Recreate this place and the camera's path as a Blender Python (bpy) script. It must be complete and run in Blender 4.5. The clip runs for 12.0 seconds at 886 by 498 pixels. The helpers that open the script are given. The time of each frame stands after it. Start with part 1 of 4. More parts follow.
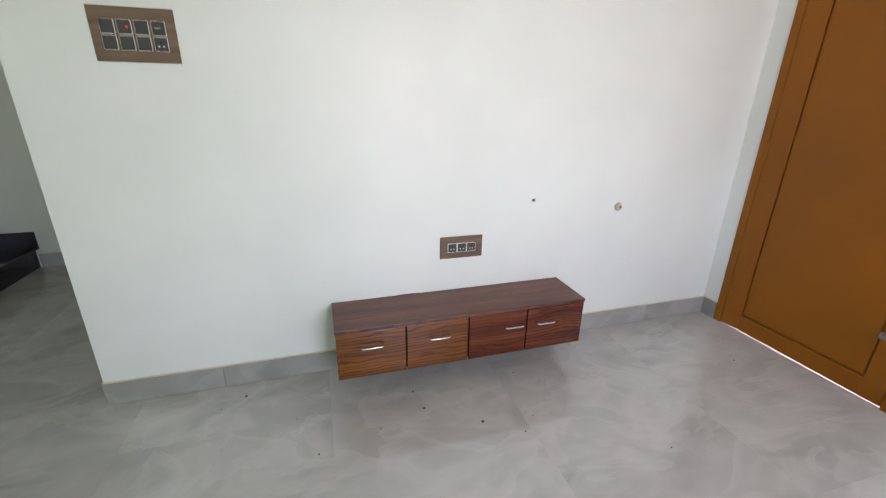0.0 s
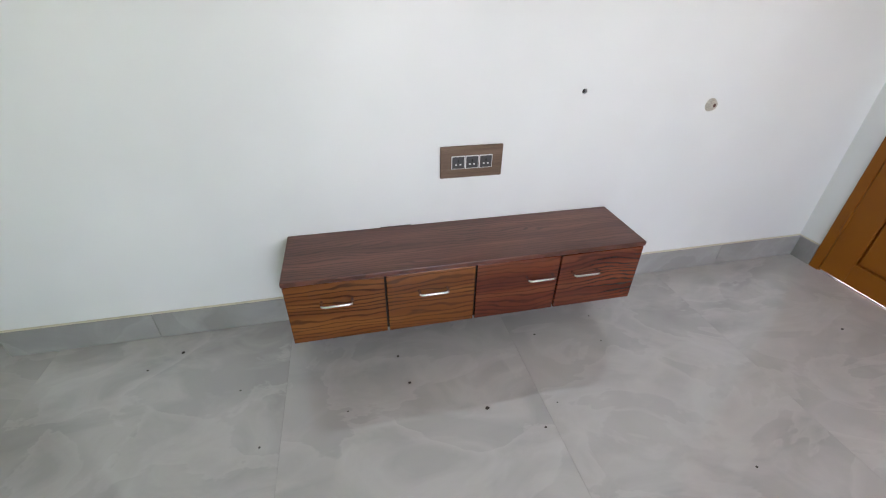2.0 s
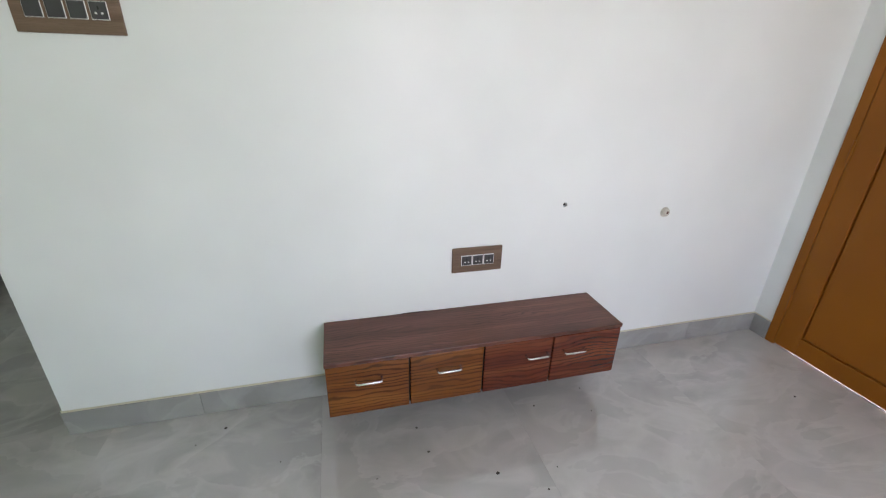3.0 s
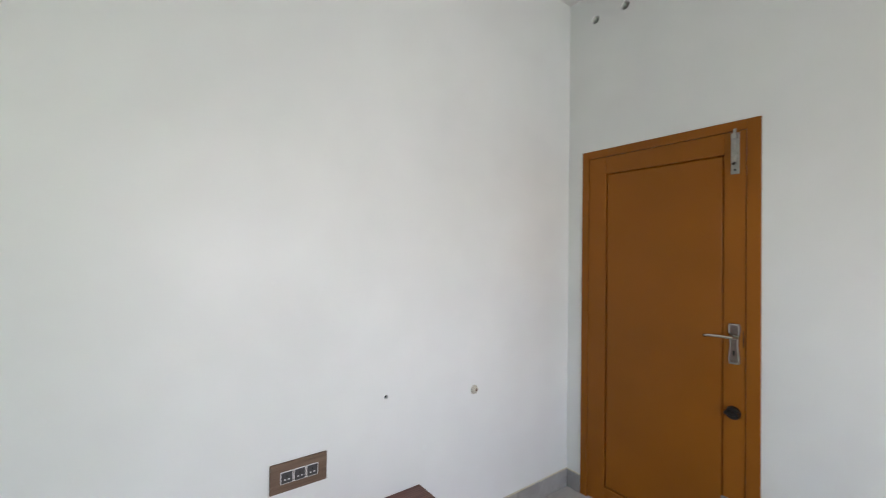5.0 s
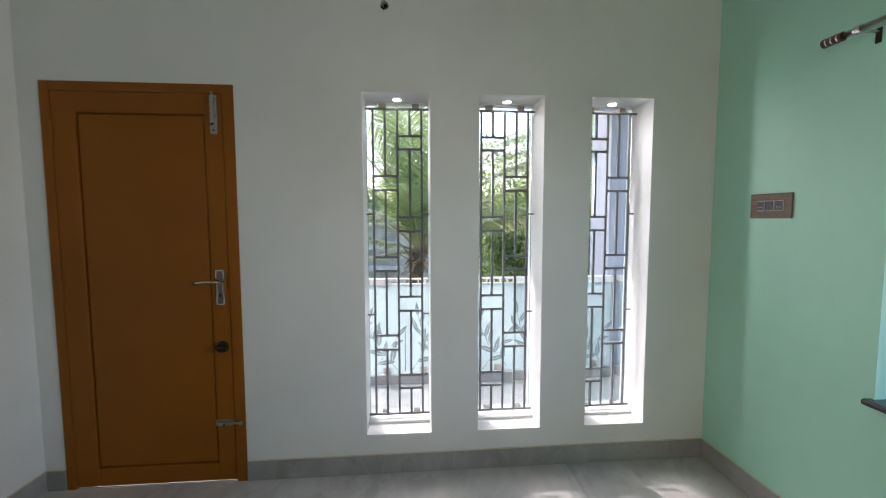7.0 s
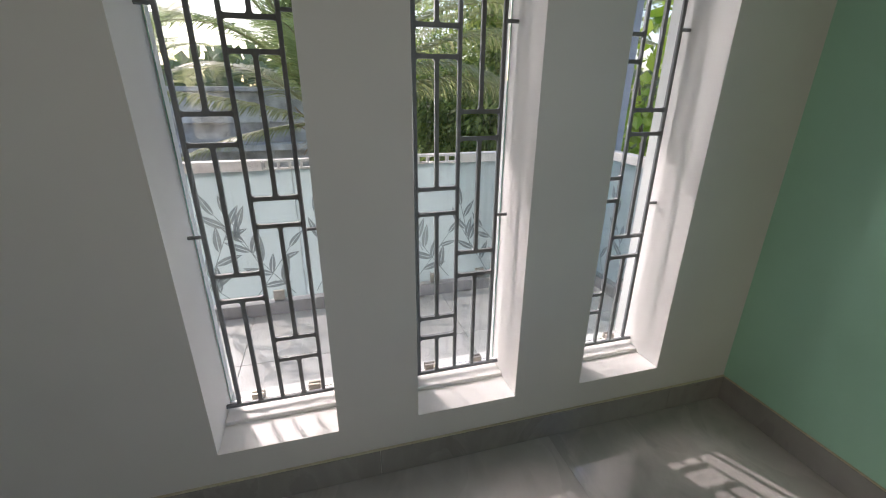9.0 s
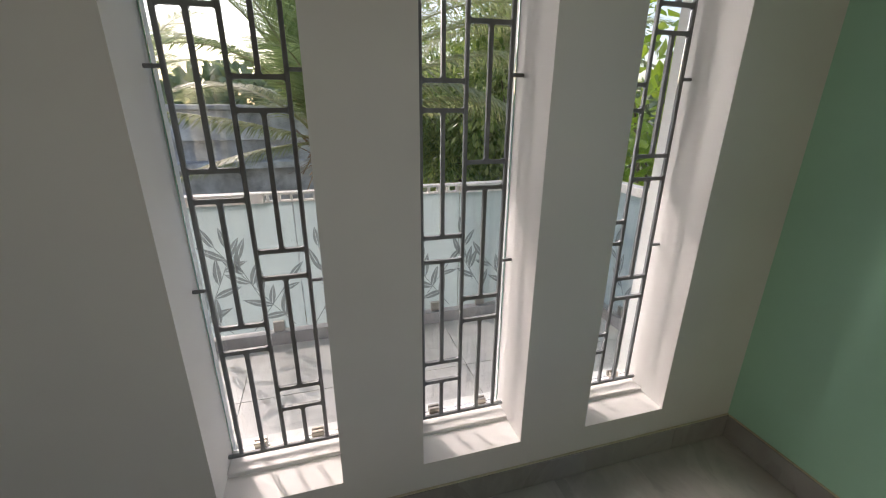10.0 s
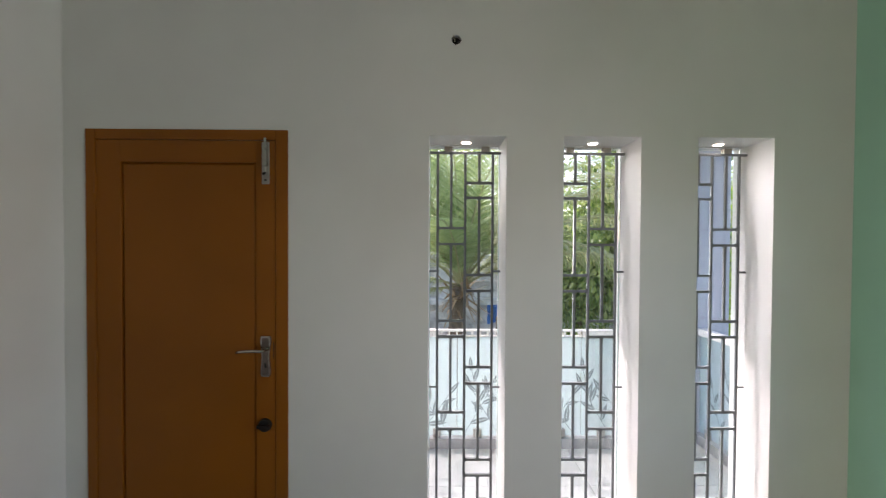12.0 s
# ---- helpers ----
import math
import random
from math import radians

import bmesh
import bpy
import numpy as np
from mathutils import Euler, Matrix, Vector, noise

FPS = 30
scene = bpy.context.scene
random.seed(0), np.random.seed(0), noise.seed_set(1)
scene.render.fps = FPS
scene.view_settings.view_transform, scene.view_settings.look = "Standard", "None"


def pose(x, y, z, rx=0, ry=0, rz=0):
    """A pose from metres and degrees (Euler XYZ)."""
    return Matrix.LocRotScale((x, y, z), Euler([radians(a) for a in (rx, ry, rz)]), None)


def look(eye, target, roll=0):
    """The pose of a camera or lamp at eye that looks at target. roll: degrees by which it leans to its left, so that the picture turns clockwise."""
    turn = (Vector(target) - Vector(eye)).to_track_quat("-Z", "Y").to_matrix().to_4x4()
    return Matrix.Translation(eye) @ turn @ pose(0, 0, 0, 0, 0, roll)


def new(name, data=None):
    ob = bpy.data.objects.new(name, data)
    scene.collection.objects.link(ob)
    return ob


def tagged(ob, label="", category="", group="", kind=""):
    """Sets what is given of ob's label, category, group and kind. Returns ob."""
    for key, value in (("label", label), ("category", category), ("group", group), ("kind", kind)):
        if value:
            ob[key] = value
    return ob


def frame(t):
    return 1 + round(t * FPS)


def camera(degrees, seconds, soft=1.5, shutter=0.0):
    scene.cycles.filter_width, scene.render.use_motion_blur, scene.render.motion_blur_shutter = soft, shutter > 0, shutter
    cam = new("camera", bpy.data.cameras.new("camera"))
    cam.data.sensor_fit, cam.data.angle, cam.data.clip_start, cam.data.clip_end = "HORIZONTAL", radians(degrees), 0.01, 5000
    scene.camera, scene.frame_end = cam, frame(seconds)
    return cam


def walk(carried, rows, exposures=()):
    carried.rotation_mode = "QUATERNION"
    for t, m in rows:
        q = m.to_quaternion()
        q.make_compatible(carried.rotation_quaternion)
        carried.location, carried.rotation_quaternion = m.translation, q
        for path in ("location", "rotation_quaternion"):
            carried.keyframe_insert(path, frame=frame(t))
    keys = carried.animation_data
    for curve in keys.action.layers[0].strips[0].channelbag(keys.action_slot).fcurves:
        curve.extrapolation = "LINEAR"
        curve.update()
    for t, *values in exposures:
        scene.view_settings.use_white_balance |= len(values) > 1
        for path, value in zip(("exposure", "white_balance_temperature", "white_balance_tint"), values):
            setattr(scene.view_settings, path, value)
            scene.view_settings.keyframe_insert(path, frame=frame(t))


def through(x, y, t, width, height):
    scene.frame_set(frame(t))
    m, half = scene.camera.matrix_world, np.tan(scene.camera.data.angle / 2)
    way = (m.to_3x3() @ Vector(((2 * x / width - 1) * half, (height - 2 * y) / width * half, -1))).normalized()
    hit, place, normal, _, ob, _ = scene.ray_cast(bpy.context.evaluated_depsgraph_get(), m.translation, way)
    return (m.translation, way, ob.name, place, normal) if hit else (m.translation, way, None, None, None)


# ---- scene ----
cam = camera(94.1, 12.0, 1.1, 0.15)
PATH = [
    (0, (-2.357, -1.848, 1.293), (-1.81, -0.048, 0.614), 0.9),
    (0.5, (-2.24, -1.586, 1.143), (-1.761, 0.115, 0.207), 1.0),
    (1, (-2.112, -1.326, 1.035), (-1.681, 0.309, -0.033), 0.9),
    (1.5, (-2.083, -1.26, 1.02), (-1.681, 0.357, -0.087), 1.0),
    (2, (-2.102, -1.314, 1.115), (-1.72, 0.325, 0.034), 1.0),
    (2.5, (-2.156, -1.436, 1.241), (-1.78, 0.27, 0.267), 1.0),
    (2.7, (-2.207, -1.463, 1.276), (-1.79, 0.266, 0.361), 1.3),
    (4.3, (-2.309, -1.695, 1.51), (-1.676, 0.198, 1.389), 1.0),
    (4.5, (-2.271, -1.664, 1.505), (-1.52, 0.188, 1.437), 1.0),
    (5, (-2.234, -1.639, 1.466), (-1.035, -0.038, 1.489), 0.7),
    (5.5, (-2.293, -1.586, 1.439), (-0.639, -0.462, 1.47), 0.3),
    (6, (-2.348, -1.688, 1.444), (-0.439, -1.09, 1.451), 0.2),
    (6.5, (-2.389, -1.836, 1.462), (-0.394, -1.696, 1.412), 0.0),
    (7, (-2.234, -1.898, 1.426), (-0.247, -2.068, 1.275), -0.1),
    (7.5, (-1.868, -1.948, 1.34), (0.077, -2.306, 1.041), 0.1),
    (7.7, (-1.751, -1.974, 1.315), (0.176, -2.365, 0.948), 0.1),
    (9.3, (-1.01, -2.065, 1.261), (0.774, -2.581, 0.519), 0.4),
    (9.5, (-0.99, -2.06, 1.282), (0.794, -2.582, 0.544), 0.4),
    (10, (-1.038, -2.044, 1.373), (0.769, -2.575, 0.7), 0.4),
    (10.5, (-1.237, -2.031, 1.467), (0.62, -2.552, 0.937), 0.3),
    (11, (-1.441, -1.971, 1.539), (0.475, -2.429, 1.193), 0.3),
    (11.5, (-1.679, -1.853, 1.571), (0.294, -2.144, 1.427), 0.2),
    (12, (-1.901, -1.709, 1.592), (0.098, -1.732, 1.56), 0.3),
]
EXPOSURES = [(0.0, 3.27, 6250, 26), (1.5, 3.25, 6200, 26), (4.5, 3.1, 6120, 26), (5.1, 2.92, 6150, 25), (5.6, 2.18, 6150, 24), (6.5, 1.8, 6180, 21), (7.0, 1.9, 6150, 19), (7.7, 1.82, 6200, 17), (9.5, 0.92, 6760, 22), (11.0, 1.02, 7050, 20), (12.0, 1.87, 6480, 22)]
walk(cam, [(t, look(eye, target, roll)) for t, eye, target, roll in PATH], EXPOSURES)

# ------------------------------------------------------------------ light
SOUTH_FACE = -3.64
SUN = Vector((1.0, 0.455, 0.92)).normalized()
world = bpy.data.worlds.new("sky")
scene.world = world
world.use_nodes = True
_sky = world.node_tree.nodes.new("ShaderNodeTexSky")
_sky.sky_type, _sky.sun_disc = "NISHITA", False
_sky.sun_elevation, _sky.sun_rotation = math.asin(SUN.z), math.atan2(SUN.x, SUN.y)
_sky.dust_density = 2.0
world.node_tree.links.new(_sky.outputs[0], world.node_tree.nodes["Background"].inputs[0])
world.node_tree.nodes["Background"].inputs[1].default_value = 0.15

sun = new("sun", bpy.data.lights.new("sun", "SUN"))
sun.data.energy, sun.data.angle, sun.data.color = 0.92, radians(0.5), (1.0, 0.91, 0.86)
sun.matrix_world = look(SUN * 20, (0, 0, 0))


def area_light(name, place, target, w, h, power, color):
    data = bpy.data.lights.new(name, "AREA")
    data.shape, data.size, data.size_y, data.energy, data.color = "RECTANGLE", w, h, power, color
    ob = new(name, data)
    ob.matrix_world = look(place, target)
    return ob


# daylight of the sky in the opening of the window in the green wall
area_light("window_daylight", (-1.45, SOUTH_FACE - 0.015, 1.38), (-1.38, 0, 1.30), 1.1, 1.2, 2.3, (1.0, 0.935, 0.875)).data.spread = radians(112)
# slanting daylight of the north-east sky in the two openings next to the green wall
for y, power in ((-2.305, 0.35), (-2.932, 0.6)):
    area_light("opening_daylight", (0.238, y, 1.16), (-0.762, y - 1.31, 0.86), 0.036, 1.7, power, (1.0, 0.97, 0.92)).data.spread = radians(104)
# added fill lamp at the unseen west wall, aimed at the green wall
area_light("west_fill", (-5.94, -0.6, 1.45), (-3.5, -3.64, 1.35), 1.6, 1.9, 7.5, (1.0, 0.87, 0.62)).data.spread = radians(92)


# ------------------------------------------------------------------ materials
def shader(name, rough=0.5, metal=0.0):
    m = bpy.data.materials.new(name)
    m.use_nodes = True
    nt = m.node_tree
    b = nt.nodes["Principled BSDF"]
    b.inputs["Roughness"].default_value, b.inputs["Metallic"].default_value = rough, metal
    return m, nt, b


def node(nt, kind, **values):
    n = nt.nodes.new(kind)
    for k, v in values.items():
        n.inputs[k.replace("_", " ")].default_value = v
    return n


def noise_tex(nt, scale, detail=4.0, rough=0.55, stretch=(1, 1, 1), distortion=0.0, space="Object"):
    tc = nt.nodes.new("ShaderNodeTexCoord")
    mp = nt.nodes.new("ShaderNodeMapping")
    mp.inputs["Scale"].default_value = stretch
    n = nt.nodes.new("ShaderNodeTexNoise")
    n.inputs["Scale"].default_value, n.inputs["Detail"].default_value = scale, detail
    n.inputs["Roughness"].default_value, n.inputs["Distortion"].default_value = rough, distortion
    nt.links.new(tc.outputs[space], mp.inputs[0])
    nt.links.new(mp.outputs[0], n.inputs["Vector"])
    return n


def ramp(nt, source, stops):
    r = nt.nodes.new("ShaderNodeValToRGB")
    while len(r.color_ramp.elements) < len(stops):
        r.color_ramp.elements.new(0.5)
    for e, (p, c) in zip(r.color_ramp.elements, stops):
        e.position, e.color = p, (*c, 1)
    nt.links.new(source, r.inputs[0])
    return r


def mixed(nt, a, b, fac, mode="MIX"):
    m = nt.nodes.new("ShaderNodeMix")
    m.data_type, m.blend_type = "RGBA", mode
    for sock, v in ((m.inputs[0], fac), (m.inputs[6], a), (m.inputs[7], b)):
        if isinstance(v, bpy.types.NodeSocket):
            nt.links.new(v, sock)
        elif isinstance(v, tuple):
            sock.default_value = (*v, 1)
        else:
            sock.default_value = v
    return m.outputs[2]


def bumped(nt, b, source, strength, distance):
    n = nt.nodes.new("ShaderNodeBump")
    n.inputs["Strength"].default_value, n.inputs["Distance"].default_value = strength, distance
    nt.links.new(source, n.inputs["Height"])
    nt.links.new(n.outputs[0], b.inputs["Normal"])


def paint(name, color, rough=0.5, vary=0.04, grain=260.0, bump=0.12):
    """Rolled wall paint: slow blotches and a fine roller texture."""
    m, nt, b = shader(name, rough)
    big = noise_tex(nt, 1.3, 3)
    lo = tuple(c * (1 - vary) for c in color)
    hi = tuple(min(1, c * (1 + vary)) for c in color)
    r = ramp(nt, big.outputs[0], [(0.35, lo), (0.65, hi)])
    nt.links.new(r.outputs[0], b.inputs["Base Color"])
    bumped(nt, b, noise_tex(nt, grain, 3).outputs[0], bump, 0.0006)
    return m


def plain(name, color, rough=0.5, metal=0.0, vary=0.08, scale=40.0):
    m, nt, b = shader(name, rough, metal)
    n = noise_tex(nt, scale, 3)
    r = ramp(nt, n.outputs[0], [(0.3, tuple(c * (1 - vary) for c in color)), (0.7, tuple(min(1, c * (1 + vary)) for c in color))])
    nt.links.new(r.outputs[0], b.inputs["Base Color"])
    return m


def marble(name, dark, light, rough):
    """Polished grey porcelain with cloudy patches and pale feathered veins."""
    m, nt, b = shader(name, rough)
    info = nt.nodes.new("ShaderNodeObjectInfo")
    tc = nt.nodes.new("ShaderNodeTexCoord")
    shift = nt.nodes.new("ShaderNodeVectorMath")
    shift.operation = "SCALE"
    off = nt.nodes.new("ShaderNodeCombineXYZ")
    nt.links.new(info.outputs["Random"], off.inputs[0])
    nt.links.new(info.outputs["Random"], off.inputs[1])
    nt.links.new(off.outputs[0], shift.inputs[0])
    shift.inputs["Scale"].default_value = 37.0
    add = nt.nodes.new("ShaderNodeVectorMath")
    nt.links.new(tc.outputs["Object"], add.inputs[0])
    nt.links.new(shift.outputs[0], add.inputs[1])
    turn = nt.nodes.new("ShaderNodeMapping")
    turn.inputs["Rotation"].default_value = (0, 0, 0.65)
    turn.inputs["Scale"].default_value = (1.0, 1.6, 1.0)
    nt.links.new(add.outputs[0], turn.inputs[0])

    def tex(scale, detail, dist, rgh=0.55):
        n = nt.nodes.new("ShaderNodeTexNoise")
        n.inputs["Scale"].default_value, n.inputs["Detail"].default_value = scale, detail
        n.inputs["Distortion"].default_value, n.inputs["Roughness"].default_value = dist, rgh
        nt.links.new(turn.outputs[0], n.inputs["Vector"])
        return n.outputs[0]

    mid = tuple((a + c) / 2 for a, c in zip(dark, light))
    clouds = ramp(nt, tex(1.25, 4, 0.9, 0.52), [(0.30, dark), (0.50, mid), (0.72, light)]).outputs[0]
    patches = ramp(nt, tex(3.4, 5, 1.1, 0.50), [(0.44, (0, 0, 0)), (0.60, (0.42, 0.42, 0.42)), (0.78, (0.10, 0.10, 0.10))]).outputs[0]
    c1 = mixed(nt, clouds, tuple(c * 1.16 for c in light), patches)
    edge = ramp(nt, tex(1.7, 5, 1.3, 0.52), [(0.490, (0, 0, 0)), (0.505, (0.34, 0.34, 0.34)), (0.60, (0, 0, 0))]).outputs[0]
    c2 = mixed(nt, c1, tuple(c * 1.18 for c in light), edge)
    nt.links.new(c2, b.inputs["Base Color"])
    b.inputs["Specular IOR Level"].default_value = 1.0
    return m


def timber(name, dark, mid, light, axis, rough=0.35, scale=1.0, wave=0.5, streak=0.8, across="Z"):
    """Streaked veneer whose grain runs along the given axis (0 x, 1 y, 2 z)."""
    m, nt, b = shader(name, rough)
    stretch = [14.0 * scale] * 3
    stretch[axis] = 1.1 * scale
    base = noise_tex(nt, 1.0, 5, 0.55, tuple(stretch), wave)
    tc = nt.nodes.new("ShaderNodeTexCoord")
    stretch = [13.0 * scale] * 3
    stretch[axis] = 3.4 * scale
    bend = noise_tex(nt, 1.0, 3, 0.5, tuple(stretch))
    push = nt.nodes.new("ShaderNodeVectorMath")
    push.operation = "MULTIPLY_ADD"
    push.inputs[1].default_value, push.inputs[2].default_value = (0.0, 0.085 / scale, 0.085 / scale), (0, 0, 0)
    nt.links.new(bend.outputs["Color"], push.inputs[0])
    nt.links.new(tc.outputs["Object"], push.inputs[2])
    bands = nt.nodes.new("ShaderNodeTexWave")
    bands.bands_direction = across
    bands.inputs["Scale"].default_value, bands.inputs["Distortion"].default_value = 20.0 * scale, 0.0
    nt.links.new(push.outputs[0], bands.inputs["Vector"])
    stretch = [7.0 * scale] * 3
    stretch[axis] = 1.8 * scale
    where = ramp(nt, noise_tex(nt, 1.0, 2, 0.5, tuple(stretch)).outputs[0], [(0.35, (0.5,) * 3), (0.6, (1, 1, 1))]).outputs[0]
    c = ramp(nt, base.outputs[0], [(0.32, dark), (0.5, mid), (0.68, light)]).outputs[0]
    l = ramp(nt, bands.outputs[1], [(0.04, (streak,) * 3), (0.14, (streak * 0.75,) * 3), (0.36, (0, 0, 0))]).outputs[0]
    l = mixed(nt, l, where, 1.0, "MULTIPLY")
    c = mixed(nt, c, tuple(x * 0.20 for x in dark), l)
    nt.links.new(c, b.inputs["Base Color"])
    bumped(nt, b, base.outputs[0], 0.06, 0.001)
    return m


def leafy(name, a, c, rough=0.45, through=0.35):
    """Leaves: colour by piece, and some light let through."""
    m, nt, b = shader(name, rough)
    geo = nt.nodes.new("ShaderNodeNewGeometry")
    r = ramp(nt, geo.outputs["Random Per Island"], [(0.0, a), (1.0, c)])
    nt.links.new(r.outputs[0], b.inputs["Base Color"])
    tr = nt.nodes.new("ShaderNodeBsdfTranslucent")
    nt.links.new(mixed(nt, r.outputs[0], (1.0, 1.0, 0.72), 1.0, "MULTIPLY"), tr.inputs[0])
    mix = nt.nodes.new("ShaderNodeMixShader")
    mix.inputs[0].default_value = through
    nt.links.new(b.outputs[0], mix.inputs[1])
    nt.links.new(tr.outputs[0], mix.inputs[2])
    nt.links.new(mix.outputs[0], nt.nodes["Material Output"].inputs[0])
    return m


def glowing(name, color, strength):
    m, nt, b = shader(name)
    b.inputs["Base Color"].default_value = (*color, 1)
    b.inputs["Emission Color"].default_value = (*color, 1)
    b.inputs["Emission Strength"].default_value = strength
    return m


def clear_glass(name, tint):
    m, nt, b = shader(name, 0.0)
    b.inputs["Base Color"].default_value = (*tint, 1)
    b.inputs["Transmission Weight"].default_value = 1.0
    b.inputs["IOR"].default_value = 1.45
    return m


def frosted(name, color):
    m, nt, b = shader(name, 0.35)
    n = noise_tex(nt, 2.5, 3)
    r = ramp(nt, n.outputs[0], [(0.3, tuple(c * 0.93 for c in color)), (0.7, color)])
    nt.links.new(r.outputs[0], b.inputs["Base Color"])
    tr = nt.nodes.new("ShaderNodeBsdfTranslucent")
    tr.inputs[0].default_value = (*color, 1)
    tp = nt.nodes.new("ShaderNodeBsdfTransparent")
    tp.inputs[0].default_value = (0.86, 0.97, 0.95, 1)
    m1, m2 = nt.nodes.new("ShaderNodeMixShader"), nt.nodes.new("ShaderNodeMixShader")
    m1.inputs[0].default_value, m2.inputs[0].default_value = 0.55, 0.22
    nt.links.new(b.outputs[0], m1.inputs[1])
    nt.links.new(tr.outputs[0], m1.inputs[2])
    nt.links.new(m1.outputs[0], m2.inputs[1])
    nt.links.new(tp.outputs[0], m2.inputs[2])
    nt.links.new(m2.outputs[0], nt.nodes["Material Output"].inputs[0])
    return m


def etched(name, color):
    """Thin grey etching that lets part of the light through."""
    m, nt, b = shader(name, 0.45)
    b.inputs["Base Color"].default_value = (*color, 1)
    tp = nt.nodes.new("ShaderNodeBsdfTransparent")
    mix = nt.nodes.new("ShaderNodeMixShader")
    fac = ramp(nt, noise_tex(nt, 60.0, 3).outputs[0], [(0.35, (0.20,) * 3), (0.65, (0.42,) * 3)])
    nt.links.new(fac.outputs[0], mix.inputs[0])
    nt.links.new(b.outputs[0], mix.inputs[1])
    nt.links.new(tp.outputs[0], mix.inputs[2])
    nt.links.new(mix.outputs[0], nt.nodes["Material Output"].inputs[0])
    return m


WHITE = paint("white_wall_paint", (0.79, 0.80, 0.785), 0.42)
CEIL = paint("ceiling_paint", (0.80, 0.80, 0.79), 0.7)
GREEN = paint("green_wall_paint", (0.43, 0.77, 0.61), 0.46, 0.03, 260.0, 0.06)
HALLWALL = paint("hall_wall_paint", (0.72, 0.71, 0.69), 0.5)
TILE = marble("polished_grey_tile", (0.40, 0.385, 0.372), (0.56, 0.54, 0.523), 0.035)
SKIRT = marble("grey_skirting_tile", (0.275, 0.270, 0.262), (0.37, 0.365, 0.355), 0.15)
GROUT = plain("grey_grout", (0.52, 0.505, 0.49), 0.4)
CREAM = plain("cream_joint_filler", (0.62, 0.57, 0.44), 0.7)
DOORPAINT = paint("orange_brown_door_paint", (0.285, 0.092, 0.0055), 0.40, 0.10, 90.0, 0.10)
DOORPAINT.node_tree.nodes["Principled BSDF"].inputs["Specular IOR Level"].default_value = 0.25
DARKGAP = plain("dark_gap", (0.02, 0.014, 0.01), 0.8)
TOPWOOD = timber("walnut_laminate_top", (0.095, 0.030, 0.018), (0.152, 0.052, 0.032), (0.215, 0.082, 0.052), 0, 0.36, 1.1, 0.35, 0.62, "Y")
FRONTA = timber("zebrano_laminate_amber", (0.105, 0.028, 0.0045), (0.172, 0.050, 0.008), (0.240, 0.080, 0.014), 0, 0.26, 0.85, 0.8, 1.0)
FRONTB = timber("zebrano_laminate_red", (0.072, 0.0120, 0.0045), (0.126, 0.0245, 0.009), (0.185, 0.048, 0.018), 0, 0.26, 0.95, 0.6, 0.80)
PLATEWOOD = timber("wood_grain_switch_plate", (0.12, 0.070, 0.042), (0.17, 0.105, 0.066), (0.21, 0.135, 0.09), 0, 0.50, 3.0, 0.3, 0.30)
CHROME = plain("brushed_chrome", (0.72, 0.70, 0.67), 0.22, 1.0)
STEEL = plain("dull_steel", (0.42, 0.405, 0.375), 0.35, 1.0)
MODWHITE = plain("white_module_bezel", (0.82, 0.82, 0.81), 0.35)
MODGREY = plain("charcoal_module", (0.050, 0.048, 0.050), 0.5)
SLOT = plain("black_slot", (0.006, 0.006, 0.006), 0.6)
BLACK = plain("black_plastic", (0.012, 0.011, 0.010), 0.35)
REDLAMP = glowing("red_neon_indicator", (0.62, 0.05, 0.025), 0.04)
IRON = plain("dark_grey_grille_enamel", (0.195, 0.210, 0.220), 0.42)
GLASS = clear_glass("window_glass", (0.95, 0.99, 0.975))
EDGEGLASS = plain("green_glass_edge", (0.30, 0.52, 0.46), 0.15)
CLIP = plain("brushed_glass_clip", (0.46, 0.42, 0.37), 0.3, 0.8)
LAMPWHITE = glowing("lit_downlight", (1.0, 0.86, 0.68), 5.5)
# both handle tones carry the chrome's dark brown reflections in their colour
INSETSTEEL = plain("handle_inset_reflection", (0.20, 0.155, 0.135), 0.32, 0.85, 0.2, 60.0)
LEVERSTEEL = plain("handle_chrome", (0.50, 0.46, 0.42), 0.20, 1.0, 0.12, 60.0)
LAMPTRIM = plain("white_downlight_trim", (0.85, 0.84, 0.82), 0.4)
GRANITE = plain("black_granite", (0.013, 0.014, 0.018), 0.12, 0.0, 0.3, 300)
SILLSTONE = plain("dark_granite_sill", (0.045, 0.042, 0.045), 0.2, 0.0, 0.25, 250)
BROWNPL = plain("brown_finial", (0.10, 0.035, 0.025), 0.3)
CAPGREY = plain("translucent_grey_cap", (0.50, 0.47, 0.40), 0.35, 0, 0.25, 150)
HOLE = plain("hole_bottom_shade", (0.10, 0.095, 0.085), 0.9, 0, 0.4, 120)
FROST = frosted("frosted_rail_glass", (0.60, 0.68, 0.69))
ETCH = etched("etched_leaf_grey", (0.22, 0.255, 0.26))
RAILWHITE = plain("white_rail_paint", (0.78, 0.75, 0.71), 0.45)
TERRACE = marble("terrace_tile", (0.54, 0.53, 0.51), (0.66, 0.65, 0.63), 0.3)
KERB = marble("grey_kerb_stone", (0.24, 0.24, 0.245), (0.36, 0.36, 0.365), 0.3)
EXTPAINT = paint("exterior_grey_paint", (0.42, 0.43, 0.50), 0.6)
CONCRETE = plain("weathered_concrete", (0.62, 0.61, 0.61), 0.85, 0, 0.40, 3.0)
# neighbour's wall, slightly darker than its parapet and ledge
CONCDARK = plain("wall_concrete", (0.56, 0.545, 0.54), 0.9, 0, 0.4, 3.0)
